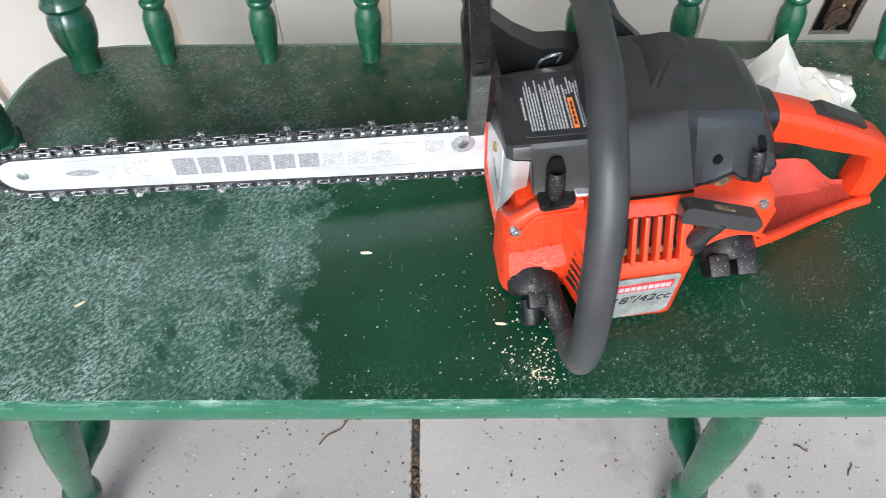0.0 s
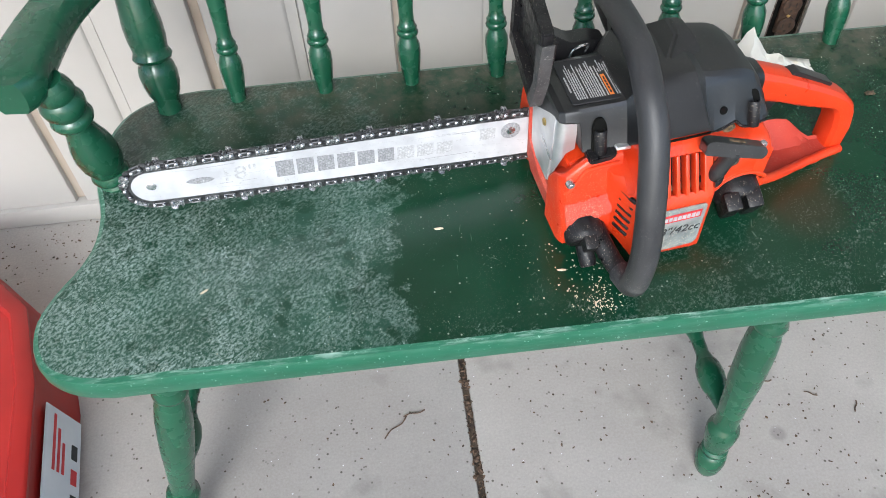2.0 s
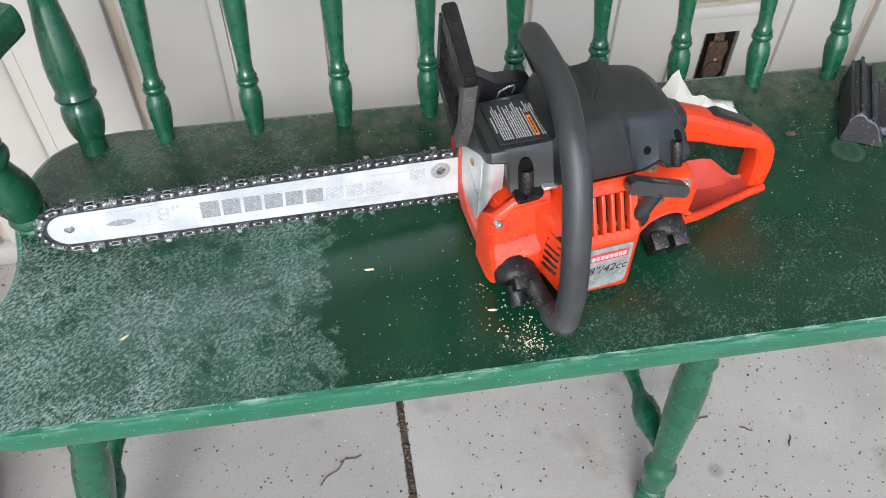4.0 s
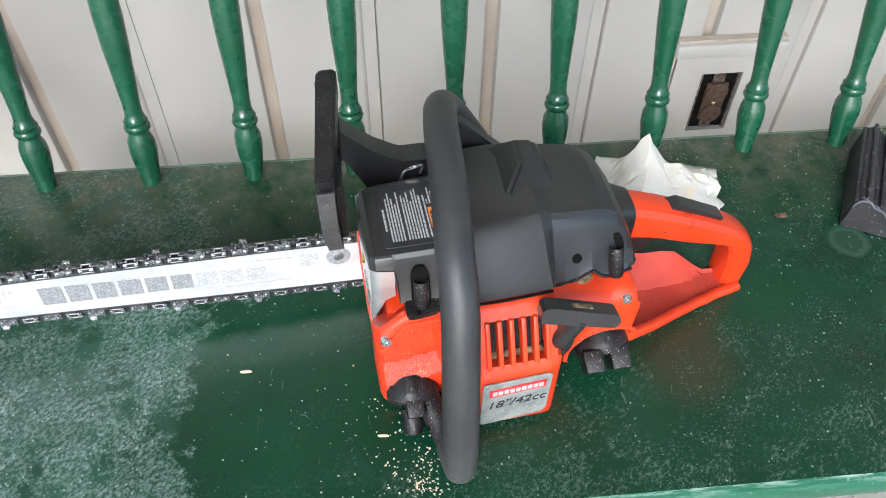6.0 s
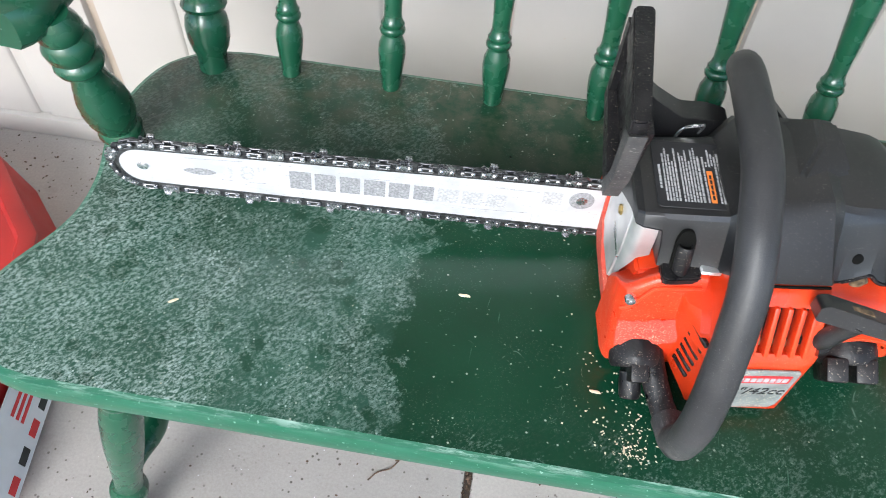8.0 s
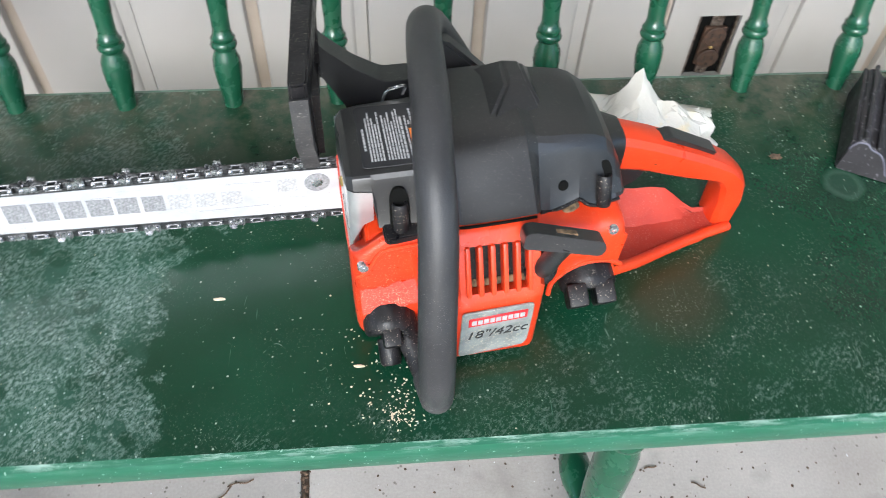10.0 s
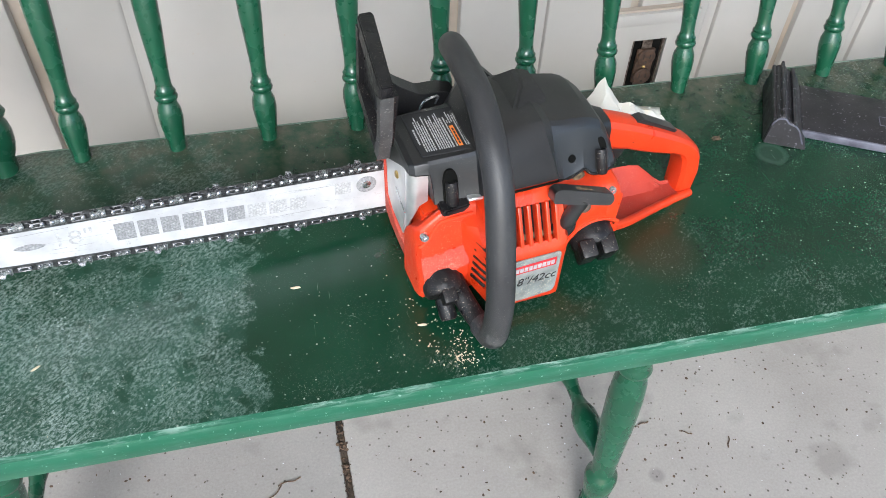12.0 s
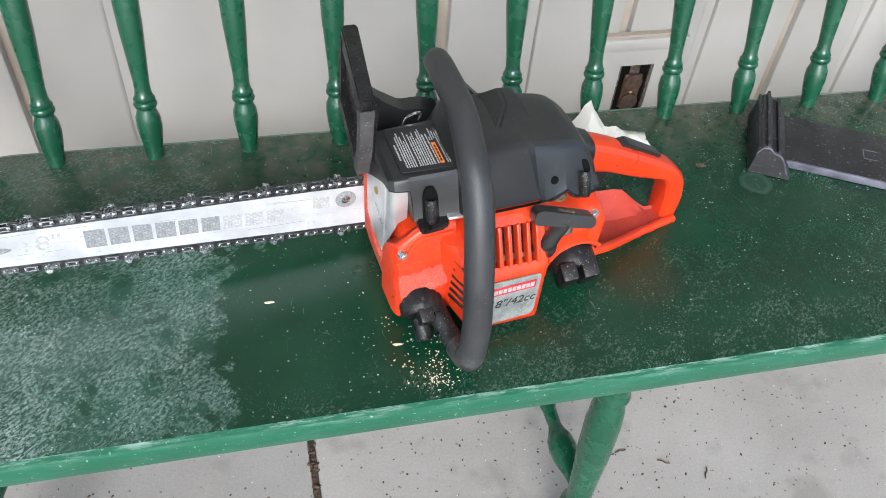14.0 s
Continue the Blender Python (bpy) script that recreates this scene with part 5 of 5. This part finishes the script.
def outlet():
    """Bare brown socket in an open hole of a boxed-out cover panel on the siding."""
    top = thing("outlet_panel", pose(0, 0, 0), "boxed siding panel round a bare wall outlet", "panel", kind="structure")
    x0, x1, z1 = 0.568, 0.718, 0.402
    h = (0.612, 0.674, 0.262, 0.370)
    y0, y1 = WALL_Y - 0.016, WALL_Y - 0.004
    for a in ((x0, h[0], 0.045, z1), (h[1], x1, 0.045, z1), (h[0], h[1], 0.045, h[2]), (h[0], h[1], h[3], z1)):
        part("panel_piece", box(a[0], a[1], y0, y1, a[2], a[3]), M_WALL, top)
    part("panel_cap", box(x0 - 0.006, x1 + 0.006, y0 - 0.006, y1, z1, z1 + 0.022, 0.003), M_WALL, top)
    # Darker strips that draw the soft shadow lines round the panel.
    part("cap_shadow_line", box(x0 - 0.004, x1 + 0.004, y0 + 0.001, y1, z1 + 0.0225, z1 + 0.0265), M_GROOVE, top)
    part("panel_edge", box(x0 - 0.006, x0 - 0.002, y0 + 0.002, y1, 0.045, z1), M_GROOVE, top)
    sock = thing("wall_outlet", pose(0.643, y0 + 0.006, 0.316), "bare rusty brown duplex wall outlet without cover plate", "outlet")
    part("box", box(-0.031, 0.031, 0.003, 0.009, -0.054, 0.054), M_BLACKHOLE, sock)
    part("yoke", box(-0.009, 0.009, -0.002, 0.0015, -0.052, 0.052, 0.001, 1), M_RUST, sock, "rusty mounting strap")
    part("body", box(-0.017, 0.017, -0.006, 0.001, -0.034, 0.034, 0.003), M_OUTLET, sock)
    for z in (-0.0195, 0.0195):
        f = part("socket_face", lathe([(0.0165, 0), (0.0165, 0.003), (0.0150, 0.0042)], pose(0, -0.006, z, 90), 22), M_OUTLET, sock)
        for x in (-0.006, 0.006):
            part("slot", box(x - 0.0012, x + 0.0012, -0.0107, -0.0098, z - 0.002, z + 0.006), M_GAP, f)
        part("slot", lathe([(0.0024, 0), (0.0024, 0.0006)], pose(0, -0.0101, z - 0.009, 90), 10), M_GAP, f)
    part("screw", lathe([(0.003, 0), (0.003, 0.002), (0.002, 0.0028)], pose(0, -0.006, 0, 90), 10), M_BRASS, sock)
    for z in (-0.048, 0.048):
        part("screw", lathe([(0.0035, 0), (0.0035, 0.002), (0.002, 0.003)], pose(0, -0.002, z, 90), 10), M_RUST, sock)
    for x in (-0.028, 0.028):
        part("box_edge", box(x - 0.0015, x + 0.0015, -0.003, 0.002, -0.052, 0.052), M_RUST, sock)


def litter():
    """Wood chips by the saw, a leaf scrap, and crumbs on the floor."""
    rnd = random.Random(11)

    def flakes(name, places, size, mat, label, category, flat=0.35):
        bm = bmesh.new()
        for x, y, z in places:
            s = size * (0.4 + rnd.random() * 1.1)
            m = Matrix.Translation((x, y, z + s * flat * 0.35)) @ Euler((rnd.uniform(-0.3, 0.3), rnd.uniform(-0.3, 0.3), rnd.uniform(0, 6.3))).to_matrix().to_4x4() @ Matrix.Diagonal((s, s * rnd.uniform(0.35, 0.9), s * flat, 1))
            bmesh.ops.create_icosphere(bm, subdivisions=1, radius=0.5, matrix=m)
        ob = part(name, bm, mat, None, "", False)
        tagged(ob, label, category, kind="stuff")

    pl = [(rnd.gauss(0.148, 0.015), rnd.gauss(0.325, 0.014), SEAT_Z) for _ in range(75)] + [(rnd.gauss(0.130, 0.022), rnd.gauss(0.360, 0.022), SEAT_Z) for _ in range(60)] + [(rnd.gauss(0.152, 0.009), rnd.gauss(0.310, 0.006), SEAT_Z) for _ in range(70)]
    flakes("sawdust", pl, 0.0019, M_CHIP, "pale sawdust crumbs scattered on the seat", "sawdust")
    pl = [(rnd.uniform(-0.4, 1.1), rnd.uniform(0.29, 0.72), SEAT_Z) for _ in range(150)]
    flakes("seat_specks", pl, 0.0011, M_CHIP, "tiny pale specks on the seat", "specks")
    pl = [(rnd.uniform(-0.5, 1.1), rnd.uniform(0.15, 0.72), 0) for _ in range(380)] + [(rnd.gauss(0.55, 0.14), rnd.gauss(0.38, 0.09), 0) for _ in range(90)] + [(rnd.gauss(cx, 0.03), rnd.gauss(cy, 0.025), 0) for cx, cy in ((-0.16, 0.22), (-0.10, 0.17), (0.20, 0.21), (-0.3, 0.2), (0.42, 0.24)) for _ in range(40)] + [(rnd.uniform(-0.9, -0.45), rnd.gauss(0.87, 0.04), 0) for _ in range(150)]
    flakes("floor_grit", pl, 0.004, M_BARK, "dark bits of leaf and bark on the concrete", "litter")
    pl = [(rnd.uniform(-0.5, 1.1), rnd.uniform(0.15, 0.72), 0) for _ in range(260)]
    flakes("floor_crumbs", pl, 0.0022, M_CARD, "pale grit on the concrete", "litter")
    pl = [(JOINT_X + rnd.gauss(0, 0.0045), rnd.uniform(0.1, 0.94), rnd.uniform(-0.004, 0.0)) for _ in range(520)]
    flakes("joint_litter", pl, 0.006, M_BARK, "dry litter packed in the floor joint", "litter")
    for x, y, z, s, r in ((-0.006, 0.439, SEAT_Z, 0.011, -25), (0.119, 0.361, SEAT_Z, 0.010, -30), (-0.268, 0.387, SEAT_Z, 0.010, 10), (0.145, 0.312, SEAT_Z, 0.007, 60)):
        bm = bmesh.new()
        bmesh.ops.create_icosphere(bm, subdivisions=2, radius=0.5, matrix=Matrix.Diagonal((s, s * 0.33, s * 0.16, 1)))
        for v in bm.verts:
            v.co += Vector((0, 0.0018 * math.sin(v.co.x * 300), 0.0004 * noise.noise(v.co * 900)))
        ob = part("wood_chip", bm, M_CHIP, None, "", False)
        ob.matrix_world = pose(x, y, z + s * 0.07, 0, 4, r)
        tagged(ob, "pale curled wood chip lying on the seat", "wood chip", "chips on the seat")
    bm = bmesh.new()
    bmesh.ops.create_icosphere(bm, subdivisions=2, radius=0.5, matrix=Matrix.Diagonal((0.012, 0.007, 0.003, 1)))
    for v in bm.verts:
        v.co *= 1 + 0.9 * noise.noise(v.co * 500)
    ob = part("leaf_scrap", bm, M_BARK, None, "", False)
    ob.matrix_world = pose(0.572, 0.585, SEAT_Z + 0.002)
    tagged(ob, "brown dry leaf scrap on the seat", "leaf")
    for x, y, ln, r in ((-0.09, 0.42, 0.05, 40), (-0.06, 0.44, 0.035, 10), (0.56, 0.39, 0.02, -30), (0.5, 0.42, 0.018, 5), (0.62, 0.36, 0.02, 60)):
        bm = tube(spline([(-ln / 2, 0, 0.0015), (-ln / 6, ln * 0.06, 0.002), (ln / 5, -ln * 0.03, 0.002), (ln / 2, ln * 0.05, 0.0015)], 4), 0.0011, 6)
        ob = part("twig", bm, M_BARK)
        ob.matrix_world = pose(x, y, 0, 0, 0, r)
        tagged(ob, "thin brown twig lying on the concrete", "twig", "twigs on the floor")


floor_case()
tray()
paper_towel()
outlet()
litter()
